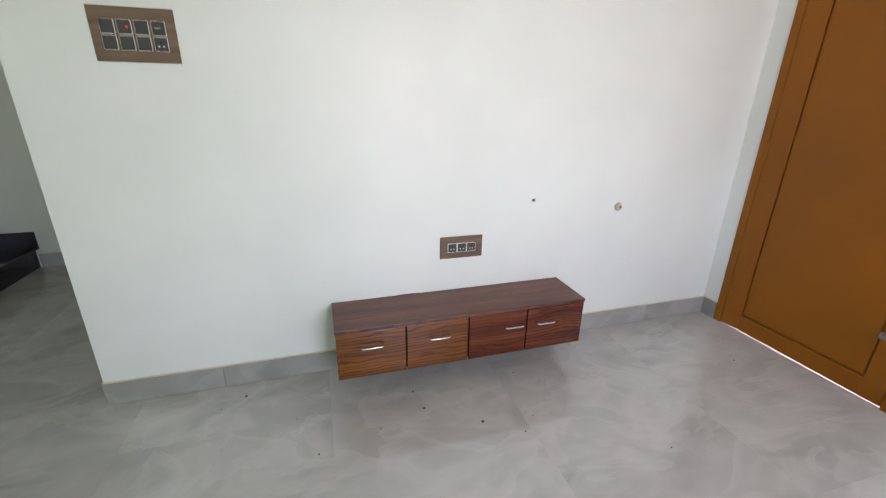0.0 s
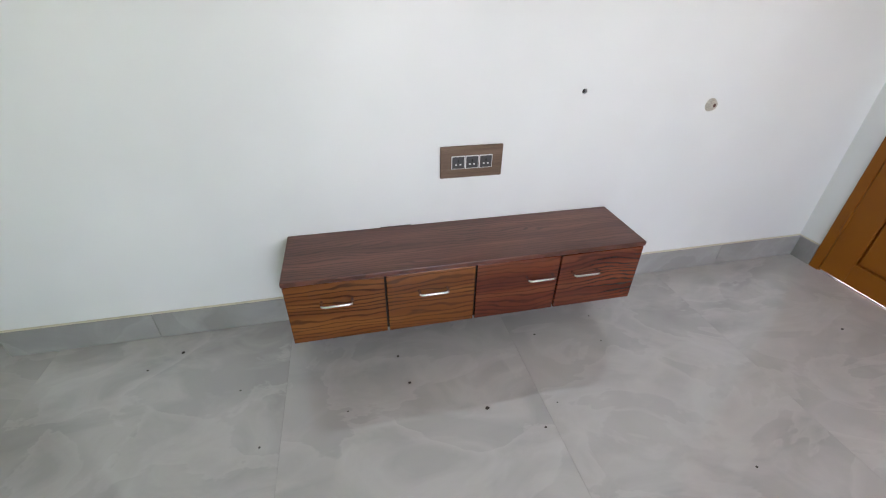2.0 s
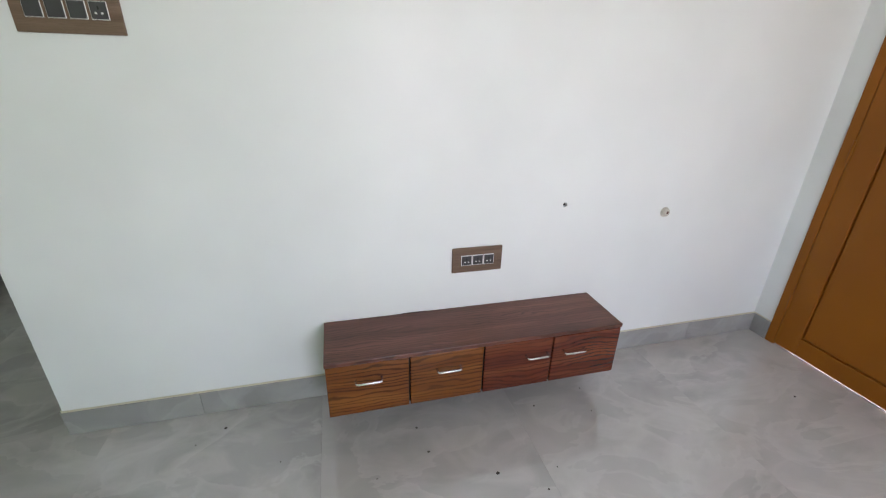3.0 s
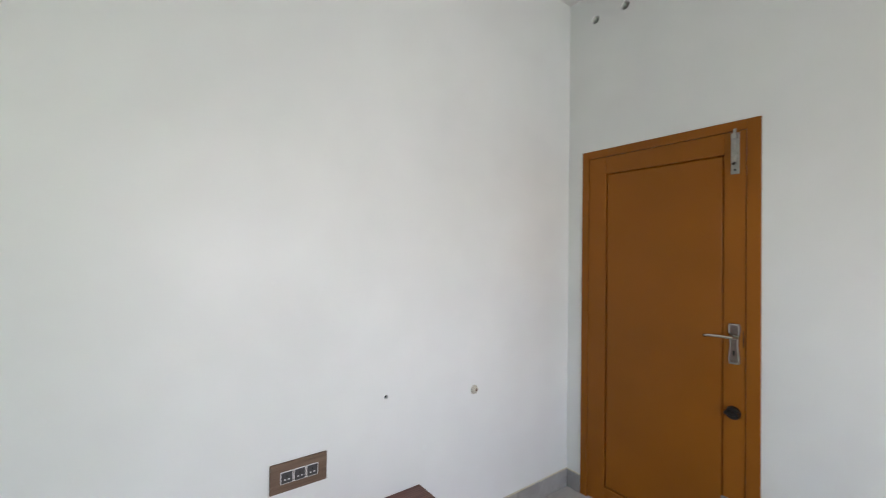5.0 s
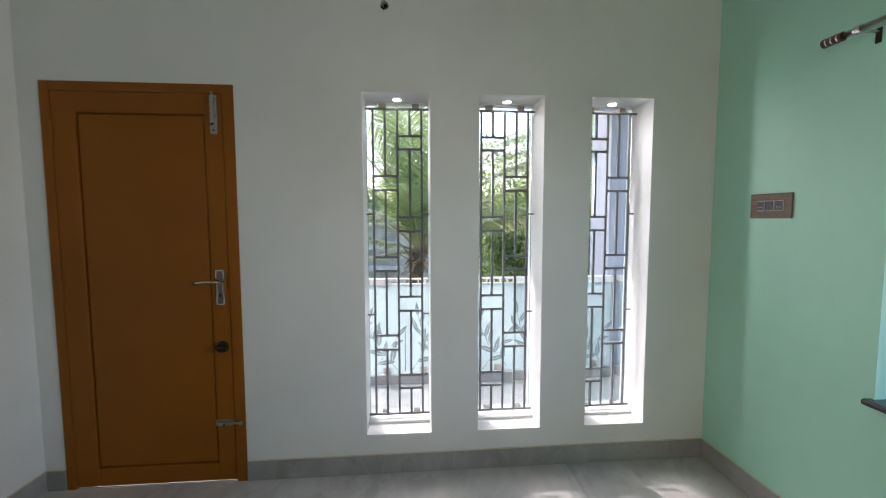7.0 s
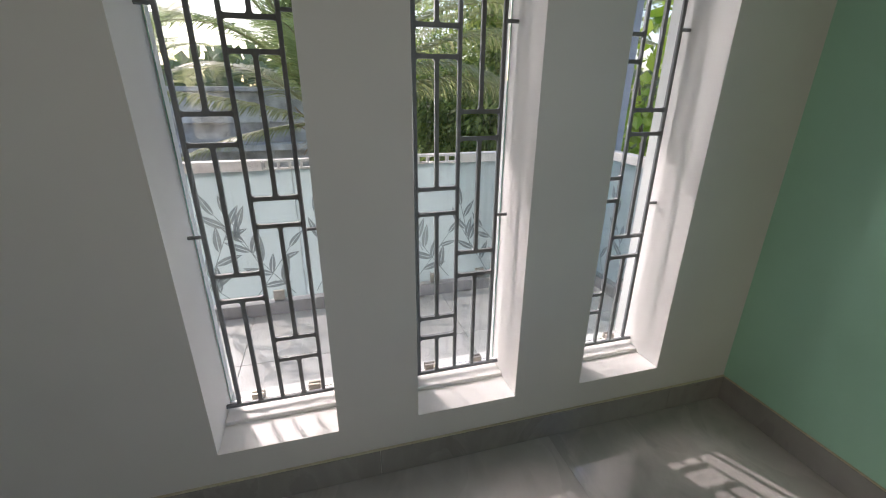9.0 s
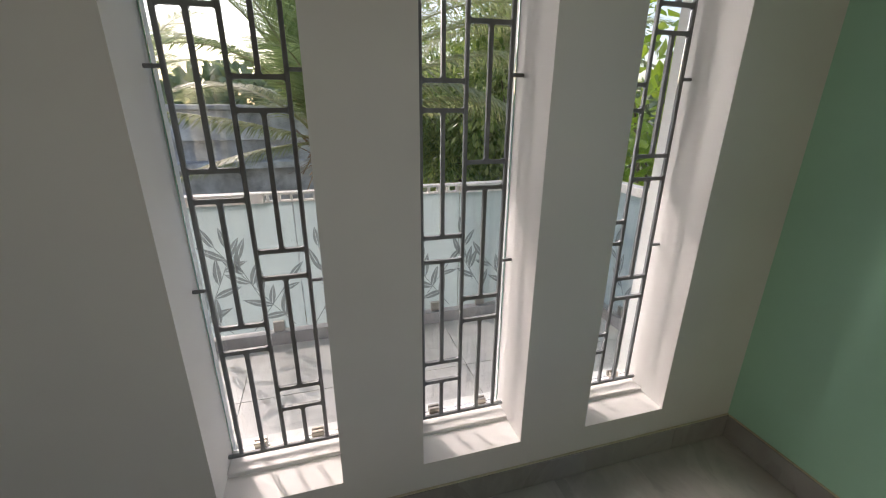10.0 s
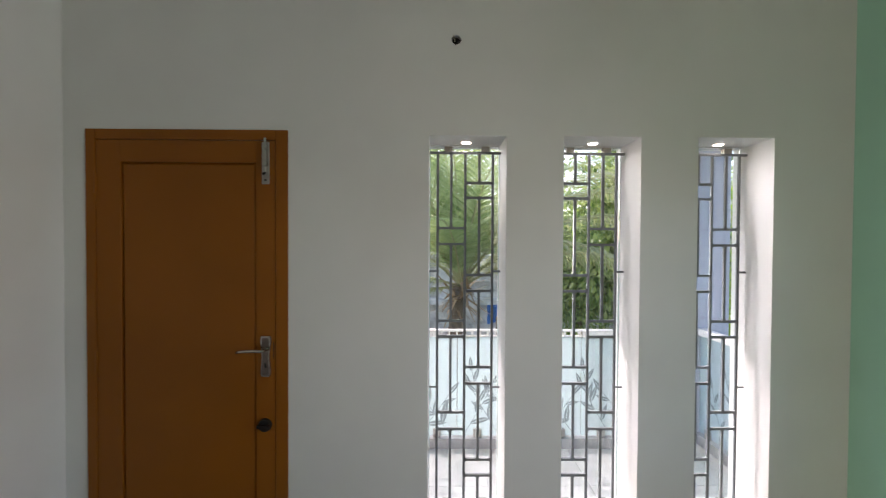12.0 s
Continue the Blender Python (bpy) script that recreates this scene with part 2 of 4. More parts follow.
EARTH = plain("earth_and_grass", (0.20, 0.19, 0.12), 0.95, 0, 0.5, 0.8)
BARK = plain("palm_bark", (0.16, 0.12, 0.085), 0.9, 0, 0.45, 12)
DRY = leafy("dry_palm_fibre", (0.26, 0.15, 0.08), (0.45, 0.33, 0.21), 0.7, 0.2)
PALM = leafy("palm_leaflets", (0.23, 0.32, 0.14), (0.50, 0.58, 0.34), 0.20, 0.62)
PALMPALE = leafy("pale_palm_leaflets", (0.30, 0.34, 0.17), (0.58, 0.59, 0.40), 0.24, 0.55)
RIB = plain("palm_rib", (0.33, 0.32, 0.14), 0.45)
MANGO = leafy("broad_leaves", (0.10, 0.19, 0.05), (0.50, 0.60, 0.24), 0.28, 0.6)
LIME = leafy("lime_leaves", (0.22, 0.38, 0.04), (0.46, 0.60, 0.10), 0.3, 0.55)
# far greens are raised and greyed, a little haze put into the colour
FARWOOD = leafy("far_leaves", (0.12, 0.17, 0.09), (0.26, 0.32, 0.17), 0.6, 0.2)
GRIT = plain("grit", (0.06, 0.052, 0.045), 0.9)
BLUE = plain("blue_tarpaulin", (0.03, 0.14, 0.45), 0.5)
WIRE = plain("wire_insulation", (0.10, 0.09, 0.08), 0.5)


# ------------------------------------------------------------------ mesh helpers
def link(name, bm, mat, parent=None, label="", smooth=False):
    me = bpy.data.meshes.new(name)
    bm.to_mesh(me)
    bm.free()
    for mt in mat if isinstance(mat, (list, tuple)) else [mat]:
        me.materials.append(mt)
    if smooth:
        for p in me.polygons:
            p.use_smooth = True
    ob = new(name, me)
    if parent is not None:
        ob.parent = parent
        ob.matrix_parent_inverse = Matrix.Identity(4)
        # parents stand at a place of their own: keep world coordinates
        ob.matrix_basis = world_of(parent).inverted()
    if label:
        ob["label"] = label
    return ob


def world_of(ob):
    m = ob.matrix_basis.copy()
    while ob.parent is not None:
        ob = ob.parent
        m = ob.matrix_basis @ m
    return m


def part(name, bm, mat, parent, label="", smooth=False):
    return link(name, bm, mat, parent, label, smooth)


def thing(name, place, label, category, group="", kind=""):
    ob = new(name)
    ob.empty_display_size = 0.05
    ob.location = place
    return tagged(ob, label, category, group, kind)


def setting(name, bm, mat, parent=None):
    return tagged(link(name, bm, mat, parent), kind="structure")


def add_box(bm, lo, hi, bevel=0.0, seg=2):
    size = [b - a for a, b in zip(lo, hi)]
    mid = [(a + b) / 2 for a, b in zip(lo, hi)]
    tmp = bmesh.new()
    bmesh.ops.create_cube(tmp, size=1, matrix=Matrix.Translation(mid) @ Matrix.Diagonal((*[abs(s) for s in size], 1)))
    if bevel:
        bmesh.ops.bevel(tmp, geom=tmp.edges[:], offset=bevel, segments=seg, affect="EDGES", profile=0.5)
    me = bpy.data.meshes.new("tmp")
    tmp.to_mesh(me)
    tmp.free()
    bm.from_mesh(me)
    bpy.data.meshes.remove(me)
    return bm


def box(lo, hi, bevel=0.0, seg=2):
    return add_box(bmesh.new(), lo, hi, bevel, seg)


def add_tube(bm, p0, p1, r0, r1=None, seg=16, caps=True):
    p0, p1 = Vector(p0), Vector(p1)
    d = p1 - p0
    m = Matrix.Translation((p0 + p1) / 2) @ d.to_track_quat("Z", "Y").to_matrix().to_4x4()
    bmesh.ops.create_cone(bm, cap_ends=caps, segments=seg, radius1=r0, radius2=r0 if r1 is None else r1, depth=d.length, matrix=m)
    return bm


def tube(p0, p1, r0, r1=None, seg=16):
    return add_tube(bmesh.new(), p0, p1, r0, r1, seg)


def add_bent(bm, pts, r, seg=10):
    """A round bar along a line of points."""
    rings = []
    for i, p in enumerate(pts):
        p = Vector(p)
        a, c = Vector(pts[max(i - 1, 0)]), Vector(pts[min(i + 1, len(pts) - 1)])
        q = (c - a).to_track_quat("Z", "Y").to_matrix()
        rings.append([bm.verts.new(p + q @ Vector((r * math.cos(k * 2 * math.pi / seg), r * math.sin(k * 2 * math.pi / seg), 0))) for k in range(seg)])
    for u, v in zip(rings, rings[1:]):
        for k in range(seg):
            bm.faces.new((u[k], u[(k + 1) % seg], v[(k + 1) % seg], v[k]))
    bm.faces.new(rings[0][::-1])
    bm.faces.new(rings[-1])
    return bm


def carved(ob, cutters):
    """Cut the given solids out of ob's mesh."""
    for bm in cutters:
        me = bpy.data.meshes.new("cutter")
        bmesh.ops.recalc_face_normals(bm, faces=bm.faces)
        bm.to_mesh(me)
        bm.free()
        c = new("cutter", me)
        mod = ob.modifiers.new("cut", "BOOLEAN")
        mod.operation, mod.object, mod.solver = "DIFFERENCE", c, "EXACT"
        bpy.context.view_layer.update()
        done = bpy.data.meshes.new_from_object(ob.evaluated_get(bpy.context.evaluated_depsgraph_get()))
        ob.modifiers.clear()
        ob.data = done
        bpy.data.objects.remove(c)
        bpy.data.meshes.remove(me)
    return ob


# ------------------------------------------------------------------ the room
H = 3.074            # ceiling
SOUTH = -3.64        # green wall
WEST = -6.0
T = 0.27             # east wall
WEND = -3.333        # free end of the cabinet wall
HALLN = 1.97
DOOR = (-0.105, -1.020, 2.10)
WINDOWS = [(-1.664, -2.022), (-2.2865, -2.6445), (-2.911, -3.2655)]
WZ0, WZ1 = 0.222, 2.084
VENTS = [-0.184, -0.373, -0.571, -0.747, -0.930]
EHOLE = (-1.787, 2.520)
THOLE = (-1.318, 0.817)

floor = setting("floor", box((WEST, SOUTH - 0.0, -0.20), (T, HALLN, -0.012)), GROUT)
ceiling = setting("ceiling", box((WEST - 0.2, SOUTH - 0.25, H), (T, HALLN + 0.2, H + 0.15)), CEIL)

wall_east = setting("wall_east", box((0, SOUTH, -0.2), (T, 0.0, H)), WHITE)
cuts = [box((-0.1, y1, WZ0), (T + 0.1, y0, WZ1)) for y0, y1 in WINDOWS]
cuts.append(box((-0.1, DOOR[1], -0.012), (T + 0.1, DOOR[0], DOOR[2])))
for y in VENTS:
    cuts.append(tube((-0.05, y, 2.907), (0.13, y, 2.907), 0.025, seg=20))
cuts.append(tube((-0.05, *EHOLE), (0.06, *EHOLE), 0.022, seg=14))
carved(wall_east, cuts)

wall_north = setting("wall_north", box((WEND, 0.0, -0.2), (T, 0.23, H)), WHITE)
carved(wall_north, [tube((THOLE[0], -0.05, THOLE[1]), (THOLE[0] + 0.006, 0.07, THOLE[1] + 0.004), 0.0095, seg=12)])

wall_south = setting("wall_south", box((WEST, SOUTH - 0.23, -0.2), (T, SOUTH, H)), GREEN)
carved(wall_south, [box((-2.03, SOUTH - 0.4, 0.74), (-0.875, SOUTH + 0.1, 2.02))])

setting("wall_west", box((WEST - 0.2, SOUTH - 0.23, -0.2), (WEST, HALLN + 0.2, H)), WHITE)
setting("wall_hall_north", box((WEST, HALLN, -0.2), (-2.6, HALLN + 0.2, H)), HALLWALL)
setting("wall_hall_east", box((-2.8, 0.23, -0.2), (-2.6, HALLN, H)), HALLWALL)

# dark discs inside the drilled holes, the pits' shade put into their colour
for k, y in enumerate(VENTS):
    b = bmesh.new()
    bmesh.ops.create_circle(b, cap_ends=True, segments=18, radius=0.0248, matrix=Matrix.Translation((0.121, y, 2.907)) @ Matrix.Rotation(radians(90), 4, "Y"))
    link("vent_shade_disc", b, HOLE, wall_east)
b = bmesh.new()
bmesh.ops.create_circle(b, cap_ends=True, segments=12, radius=0.0092, matrix=Matrix.Translation((THOLE[0] + 0.001, 0.012, THOLE[1])) @ Matrix.Rotation(radians(90), 4, "X"))
link("hole_shade_disc", b, SLOT, wall_north)
b = bmesh.new()
bmesh.ops.create_circle(b, cap_ends=True, segments=14, radius=0.0215, matrix=Matrix.Translation((0.030, *EHOLE)) @ Matrix.Rotation(radians(90), 4, "Y"))
link("hole_shade_disc", b, SLOT, wall_east)
wires = thing("lamp_wires", (0.0, *EHOLE), "cut grey wires sticking out of a drilled wall hole", "wire")
for dy, dz, out in ((0.004, 0.004, 0.016), (-0.006, -0.003, 0.012), (0.001, -0.009, 0.008)):
    y, z = EHOLE[0] + dy, EHOLE[1] + dz
    part("wire", add_bent(bmesh.new(), [(0.05, y, z), (0.01, y + dy, z + dz), (-out, y + 2.5 * dy, z + 2 * dz)], 0.0028, 8), WIRE if dz < 0 else CAPGREY, wires)

# ------------------------------------------------------------------ skirting
SK = 0.108


def skirting(a, b, axis, face, out, joints):
    """Skirting tiles along one wall, with a cream line of filler on top."""
    root = thing("baseboard", ((a + b) / 2 if axis == 0 else face, face if axis == 0 else (a + b) / 2, 0), "", "", "", "structure")
    edges = [a] + joints + [b]
    for u, v in zip(edges, edges[1:]):
        g = 0.0008
        if axis == 0:
            lo, hi = (u + g, min(face, face + out * 0.011), 0.001), (v - g, max(face, face + out * 0.011), SK)
        else:
            lo, hi = (min(face, face + out * 0.011), u + g, 0.001), (max(face, face + out * 0.011), v - g, SK)
        part("skirting_tile", box(lo, hi, 0.0012, 1), SKIRT, root)
    if axis == 0:
        part("filler", box((a, min(face, face + out * 0.007), SK), (b, max(face, face + out * 0.007), SK + 0.004)), CREAM, root)
    else:
        part("filler", box((min(face, face + out * 0.007), a, SK), (max(face, face + out * 0.007), b, SK + 0.004)), CREAM, root)


skirting(WEND, 0.0, 0, 0.0, -1, [-2.86, -1.66, -0.46])
skirting(DOOR[0] + 0.001, -0.012, 1, 0.0, -1, [])
skirting(SOUTH, DOOR[1] - 0.001, 1, 0.0, -1, [-3.35, -2.15])
skirting(WEST, -0.012, 0, SOUTH, 1, [-4.9, -3.7, -2.5, -1.3])
skirting(0.0, 0.23, 1, WEND, -1, [])
skirting(-4.52, -2.8, 0, HALLN, -1, [-3.6])

# ------------------------------------------------------------------ door
door = thing("door_1", (0, -0.56, 0), "closed orange-brown painted panel door with steel fittings", "door", "", "structure")
FX0, FX1 = -0.007, 0.10
for nm, lo, hi in (("door_jamb", (FX0, DOOR[0] - 0.044, -0.011), (FX1, DOOR[0], DOOR[2])),
                   ("door_jamb", (FX0, DOOR[1], -0.011), (FX1, DOOR[1] + 0.055, DOOR[2])),
                   ("door_head", (FX0, DOOR[1] + 0.055, DOOR[2] - 0.046), (FX1, DOOR[0] - 0.044, DOOR[2]))):
    part(nm, box(lo, hi, 0.0025), DOORPAINT, door)
LY0, LY1, LZ0, LZ1 = DOOR[0] - 0.0465, DOOR[1] + 0.0575, 0.010, DOOR[2] - 0.0485
PY0, PY1, PZ0, PZ1 = -0.262, -0.875, 0.105, 1.951
leaf = part("door_leaf", box((0.0115, LY1 + 0.002, LZ0 + 0.002), (0.019, LY0 - 0.002, LZ1 - 0.002)), DOORPAINT, door)
for nm, lo, hi in (("stile", (-0.003, PY0, LZ0), (0.022, LY0, LZ1)), ("stile", (-0.003, LY1, LZ0), (0.022, PY1, LZ1)),
                   ("rail", (-0.003, PY1, LZ0), (0.022, PY0, PZ0)), ("rail", (-0.003, PY1, PZ1), (0.022, PY0, LZ1))):
    part(nm, box(lo, hi, 0.0012, 1), DOORPAINT, leaf)
b = bmesh.new()
vo = [b.verts.new((0.010, y, z)) for y, z in ((PY0, PZ0), (PY1, PZ0), (PY1, PZ1), (PY0, PZ1))]
vi = [b.verts.new((0.0015, y, z)) for y, z in ((PY0 - 0.012, PZ0 + 0.012), (PY1 + 0.012, PZ0 + 0.012), (PY1 + 0.012, PZ1 - 0.012), (PY0 - 0.012, PZ1 - 0.012))]
for k in range(4):
    b.faces.new((vo[k], vo[(k + 1) % 4], vi[(k + 1) % 4], vi[k]))
b.faces.new(vi)
bmesh.ops.recalc_face_normals(b, faces=b.faces)
part("panel", b, DOORPAINT, leaf)
for z in (1.86, 1.04, 0.26):
    part("hinge", tube((-0.006, LY0 + 0.001, z - 0.05), (-0.006, LY0 + 0.001, z + 0.05), 0.006, seg=10), DOORPAINT, door)
# tower bolt at the head
bolt = part("tower_bolt", box((-0.007, -0.937, 1.853), (-0.003, -0.903, 2.045), 0.001, 1), STEEL, door, "worn steel tower bolt")
part("bolt_rod", tube((-0.013, -0.920, 1.90), (-0.013, -0.920, 2.062), 0.006, seg=12), STEEL, bolt)
for z in (1.945, 2.025):
    part("bolt_guide", box((-0.021, -0.932, z - 0.011), (-0.006, -0.908, z + 0.011), 0.003), STEEL, bolt)
part("bolt_grip", tube((-0.012, -0.920, 1.905), (-0.03, -0.920, 1.897), 0.006, seg=10), BLACK, bolt)
part("screw", tube((-0.0068, -0.920, 1.872), (-0.0085, -0.920, 1.872), 0.005, seg=10), BLACK, bolt)
# lever handle on its plate
plate = part("handle_plate", bmesh.new(), LEVERSTEEL, door, "chrome lever handle plate")
b = bmesh.new()
prof = [(0.0215, 1.160), (0.0255, 1.148), (0.0265, 1.130), (0.0205, 1.085), (0.0195, 1.050), (0.0255, 0.995), (0.0255, 0.982), (0.020, 0.970)]
ring = [(-0.919 + w, z) for w, z in prof] + [(-0.919 - w, z) for w, z in reversed(prof)]
f0 = [b.verts.new((-0.003, y, z)) for y, z in ring]
f1 = [b.verts.new((-0.010, -0.919 + (y + 0.919) * 0.86, 1.065 + (z - 1.065) * 0.975)) for y, z in ring]
b.faces.new(f1)
for k in range(len(ring)):
    b.faces.new((f0[k], f0[(k + 1) % len(ring)], f1[(k + 1) % len(ring)], f1[k]))
bmesh.ops.recalc_face_normals(b, faces=b.faces)
b.to_mesh(plate.data)
b.free()
# dark middle of the plate, a painted reflection in the chrome
inset = bmesh.new()
back = [inset.verts.new((-0.0100, -0.919 + (y + 0.919) * 0.62, 1.065 + (z - 1.065) * 0.90)) for y, z in ring]
face = [inset.verts.new((-0.0108, -0.919 + (y + 0.919) * 0.56, 1.065 + (z - 1.065) * 0.88)) for y, z in ring]
inset.faces.new(face)
for k in range(len(ring)):
    inset.faces.new((back[k], back[(k + 1) % len(ring)], face[(k + 1) % len(ring)], face[k]))
bmesh.ops.recalc_face_normals(inset, faces=inset.faces)
part("plate_inset", inset, INSETSTEEL, plate, "middle of the plate in a dark reflection's colour")
part("lever", add_bent(bmesh.new(), [(-0.008, -0.922, 1.098), (-0.040, -0.921, 1.098), (-0.050, -0.912, 1.098), (-0.052, -0.88, 1.099), (-0.050, -0.83, 1.097), (-0.046, -0.805, 1.092)], 0.0075, 12), LEVERSTEEL, plate, smooth=True)
part("lever_neck", tube((-0.008, -0.921, 1.098), (-0.022, -0.921, 1.098), 0.014, 0.012, 16), LEVERSTEEL, plate)
part("keyhole", box((-0.0125, -0.923, 1.012), (-0.0095, -0.915, 1.035), 0.001, 1), SLOT, plate)
part("key_slot", box((-0.0045, -0.956, 1.055), (-0.0025, -0.953, 1.13)), DARKGAP, door)
# black night latch
latch = part("night_latch", tube((-0.003, -0.916, 0.747), (-0.018, -0.916, 0.747), 0.031, 0.028, 24), BLACK, door, "round black night latch")
part("latch_turn", box((-0.038, -0.944, 0.741), (-0.016, -0.888, 0.756), 0.004), BLACK, latch)
# sliding latch low down
low = part("sliding_latch", box((-0.007, -0.962, 0.315), (-0.003, -0.868, 0.348), 0.001, 1), STEEL, door, "steel sliding latch")
part("bolt_rod", tube((-0.014, -0.873, 0.332), (-0.014, -1.003, 0.332), 0.006, seg=12), STEEL, low)
for y in (-0.945, -0.885):
    part("bolt_guide", box((-0.022, y - 0.009, 0.321), (-0.006, y + 0.009, 0.343), 0.003), STEEL, low)
part("bolt_grip", tube((-0.013, -0.915, 0.332), (-0.031, -0.915, 0.326), 0.005, seg=10), BLACK, low)
part("keeper", box((-0.022, -1.008, 0.319), (-0.007, -0.988, 0.345), 0.003), STEEL, low)

# ------------------------------------------------------------------ windows, grilles, lamps
COLS = {"short": [1.890, 1.816, 1.429, 1.349, 0.964, 0.881, 0.494, 0.414], "long": [1.664, 1.584, 1.198, 1.118, 0.735, 0.650]}
GX, GT, GB, BAR = 0.170, 2.040, 0.259, 0.0125


def grille(mid, y0, y1, mirrored):
    root = thing("window_grille", (GX, mid, GB), "dark grey welded steel window grille of staggered bars", "window grille", "window grilles")
    h = BAR / 2

    def bar(lo, hi):
        part("bar", box(lo, hi, 0.0022, 1), IRON, root)

    def welded(lo, hi, axis):
        """A bar whose two ends swell into the weld; axis 1 lies level, 2 stands."""
        across = 3 - axis
        c = (lo[across] + hi[across]) / 2
        b = bmesh.new()
        rings = []
        for end, inward, swell in ((lo[axis], 0.0, 1.75), (lo[axis], 0.003, 1.3), (lo[axis], 0.008, 1.0), (hi[axis], -0.008, 1.0), (hi[axis], -0.003, 1.3), (hi[axis], 0.0, 1.75)):
            ring = []
            for dx, dc in ((-1, -1), (1, -1), (1, 1), (-1, 1)):
                p = [GX + dx * (h - 0.0004), 0.0, 0.0]
                p[axis], p[across] = end + inward, c + dc * h * swell
                ring.append(b.verts.new(p))
            rings.append(ring)
        for u, v in zip(rings, rings[1:]):
            for k in range(4):
                b.faces.new((u[k], u[(k + 1) % 4], v[(k + 1) % 4], v[k]))
        bmesh.ops.recalc_face_normals(b, faces=b.faces)
        part("bar", b, IRON, root)

    bar((GX - h, y1, GB - h), (GX + h, y0, GB + h))
    bar((GX - h, y1, GT - h), (GX + h, y0, GT + h))
    for dy in (-0.1375, 0.0, 0.1375):
        bar((GX - h, mid + dy - h, GB + h), (GX + h, mid + dy + h, GT - h))
    for side in (1, -1):
        zs = COLS["short" if (side == 1) != mirrored else "long"]
        a, c = sorted((mid + side * h, mid + side * (0.1375 - h)))
        for z in zs:
            welded((GX - h, a, z - h), (GX + h, c, z + h), 1)
        ends = [GT] + zs + [GB]
        for top, bottom in zip(ends[::2], ends[1::2]):
            welded((GX - h, mid + side * 0.0700 - h, bottom + h), (GX + h, mid + side * 0.0700 + h, top - h), 2)
    for z in (1.448, 0.862):
        part("lug", tube((GX, mid + 0.1375 + h, z), (GX, y0, z), 0.0055, seg=10), IRON, root)
        part("lug", tube((GX, mid - 0.1375 - h, z), (GX, y1, z), 0.0055, seg=10), IRON, root)
    return root


def downlight(mid, tint_x):
    root = thing("recessed_downlight", (tint_x, mid, WZ1), "small round lit downlight set in the window head", "downlight", "window downlights")
    b = bmesh.new()
    add_tube(b, (tint_x, mid, WZ1 + 0.002), (tint_x, mid, WZ1 - 0.004), 0.030, 0.027, 28)
    part("trim", b, LAMPTRIM, root)
    part("diffuser", tube((tint_x, mid, WZ1 - 0.0035), (tint_x, mid, WZ1 - 0.0065), 0.0225, 0.021, 24), LAMPWHITE, root, "glowing warm white diffuser")


GLX = 0.216
for k, (y0, y1) in enumerate(WINDOWS):
    mid = (y0 + y1) / 2
    win = thing("window_%d" % (k + 1), (0.2, mid, WZ0), "tall narrow window with one clear frameless pane", "window", "", "structure")
    # raised plaster strip on which the pane stands
    part("window_sill", box((0.118, y1 + 0.001, WZ0 - 0.002), (T, y0 - 0.001, WZ0 + 0.016), 0.004), WHITE, win)
    part("window_head", box((0.196, y1 + 0.001, WZ1 - 0.004), (T, y0 - 0.001, WZ1 + 0.002), 0.001, 1), WHITE, win)
    pane = part("pane", box((GLX, y1 + 0.004, WZ0 + 0.018), (GLX + 0.006, y0 - 0.004, WZ1 - 0.005)), GLASS, win)
    pane.visible_shadow = False
    for yy in (y0 - 0.0035, y1 + 0.0015):
        part("pane_edge", box((GLX - 0.0004, yy - 0.0, WZ0 + 0.018), (GLX + 0.0064, yy + 0.002, WZ1 - 0.005)), EDGEGLASS, win)
    for yy in (mid + 0.085, mid - 0.105):
        for z, s in ((WZ0 + 0.016, 1), (WZ1 - 0.003, -1.3)):
            c = bmesh.new()
            add_box(c, (GLX - 0.013, yy - 0.021, min(z, z + s * 0.025)), (GLX - 0.001, yy + 0.021, max(z, z + s * 0.025)), 0.002, 1)
            add_box(c, (GLX + 0.007, yy - 0.021, min(z, z + s * 0.025)), (GLX + 0.017, yy + 0.021, max(z, z + s * 0.025)), 0.002, 1)
            part("glass_clip", c, CLIP, win)
    grille(mid, y0, y1, k == 0)
    downlight(mid, 0.125)

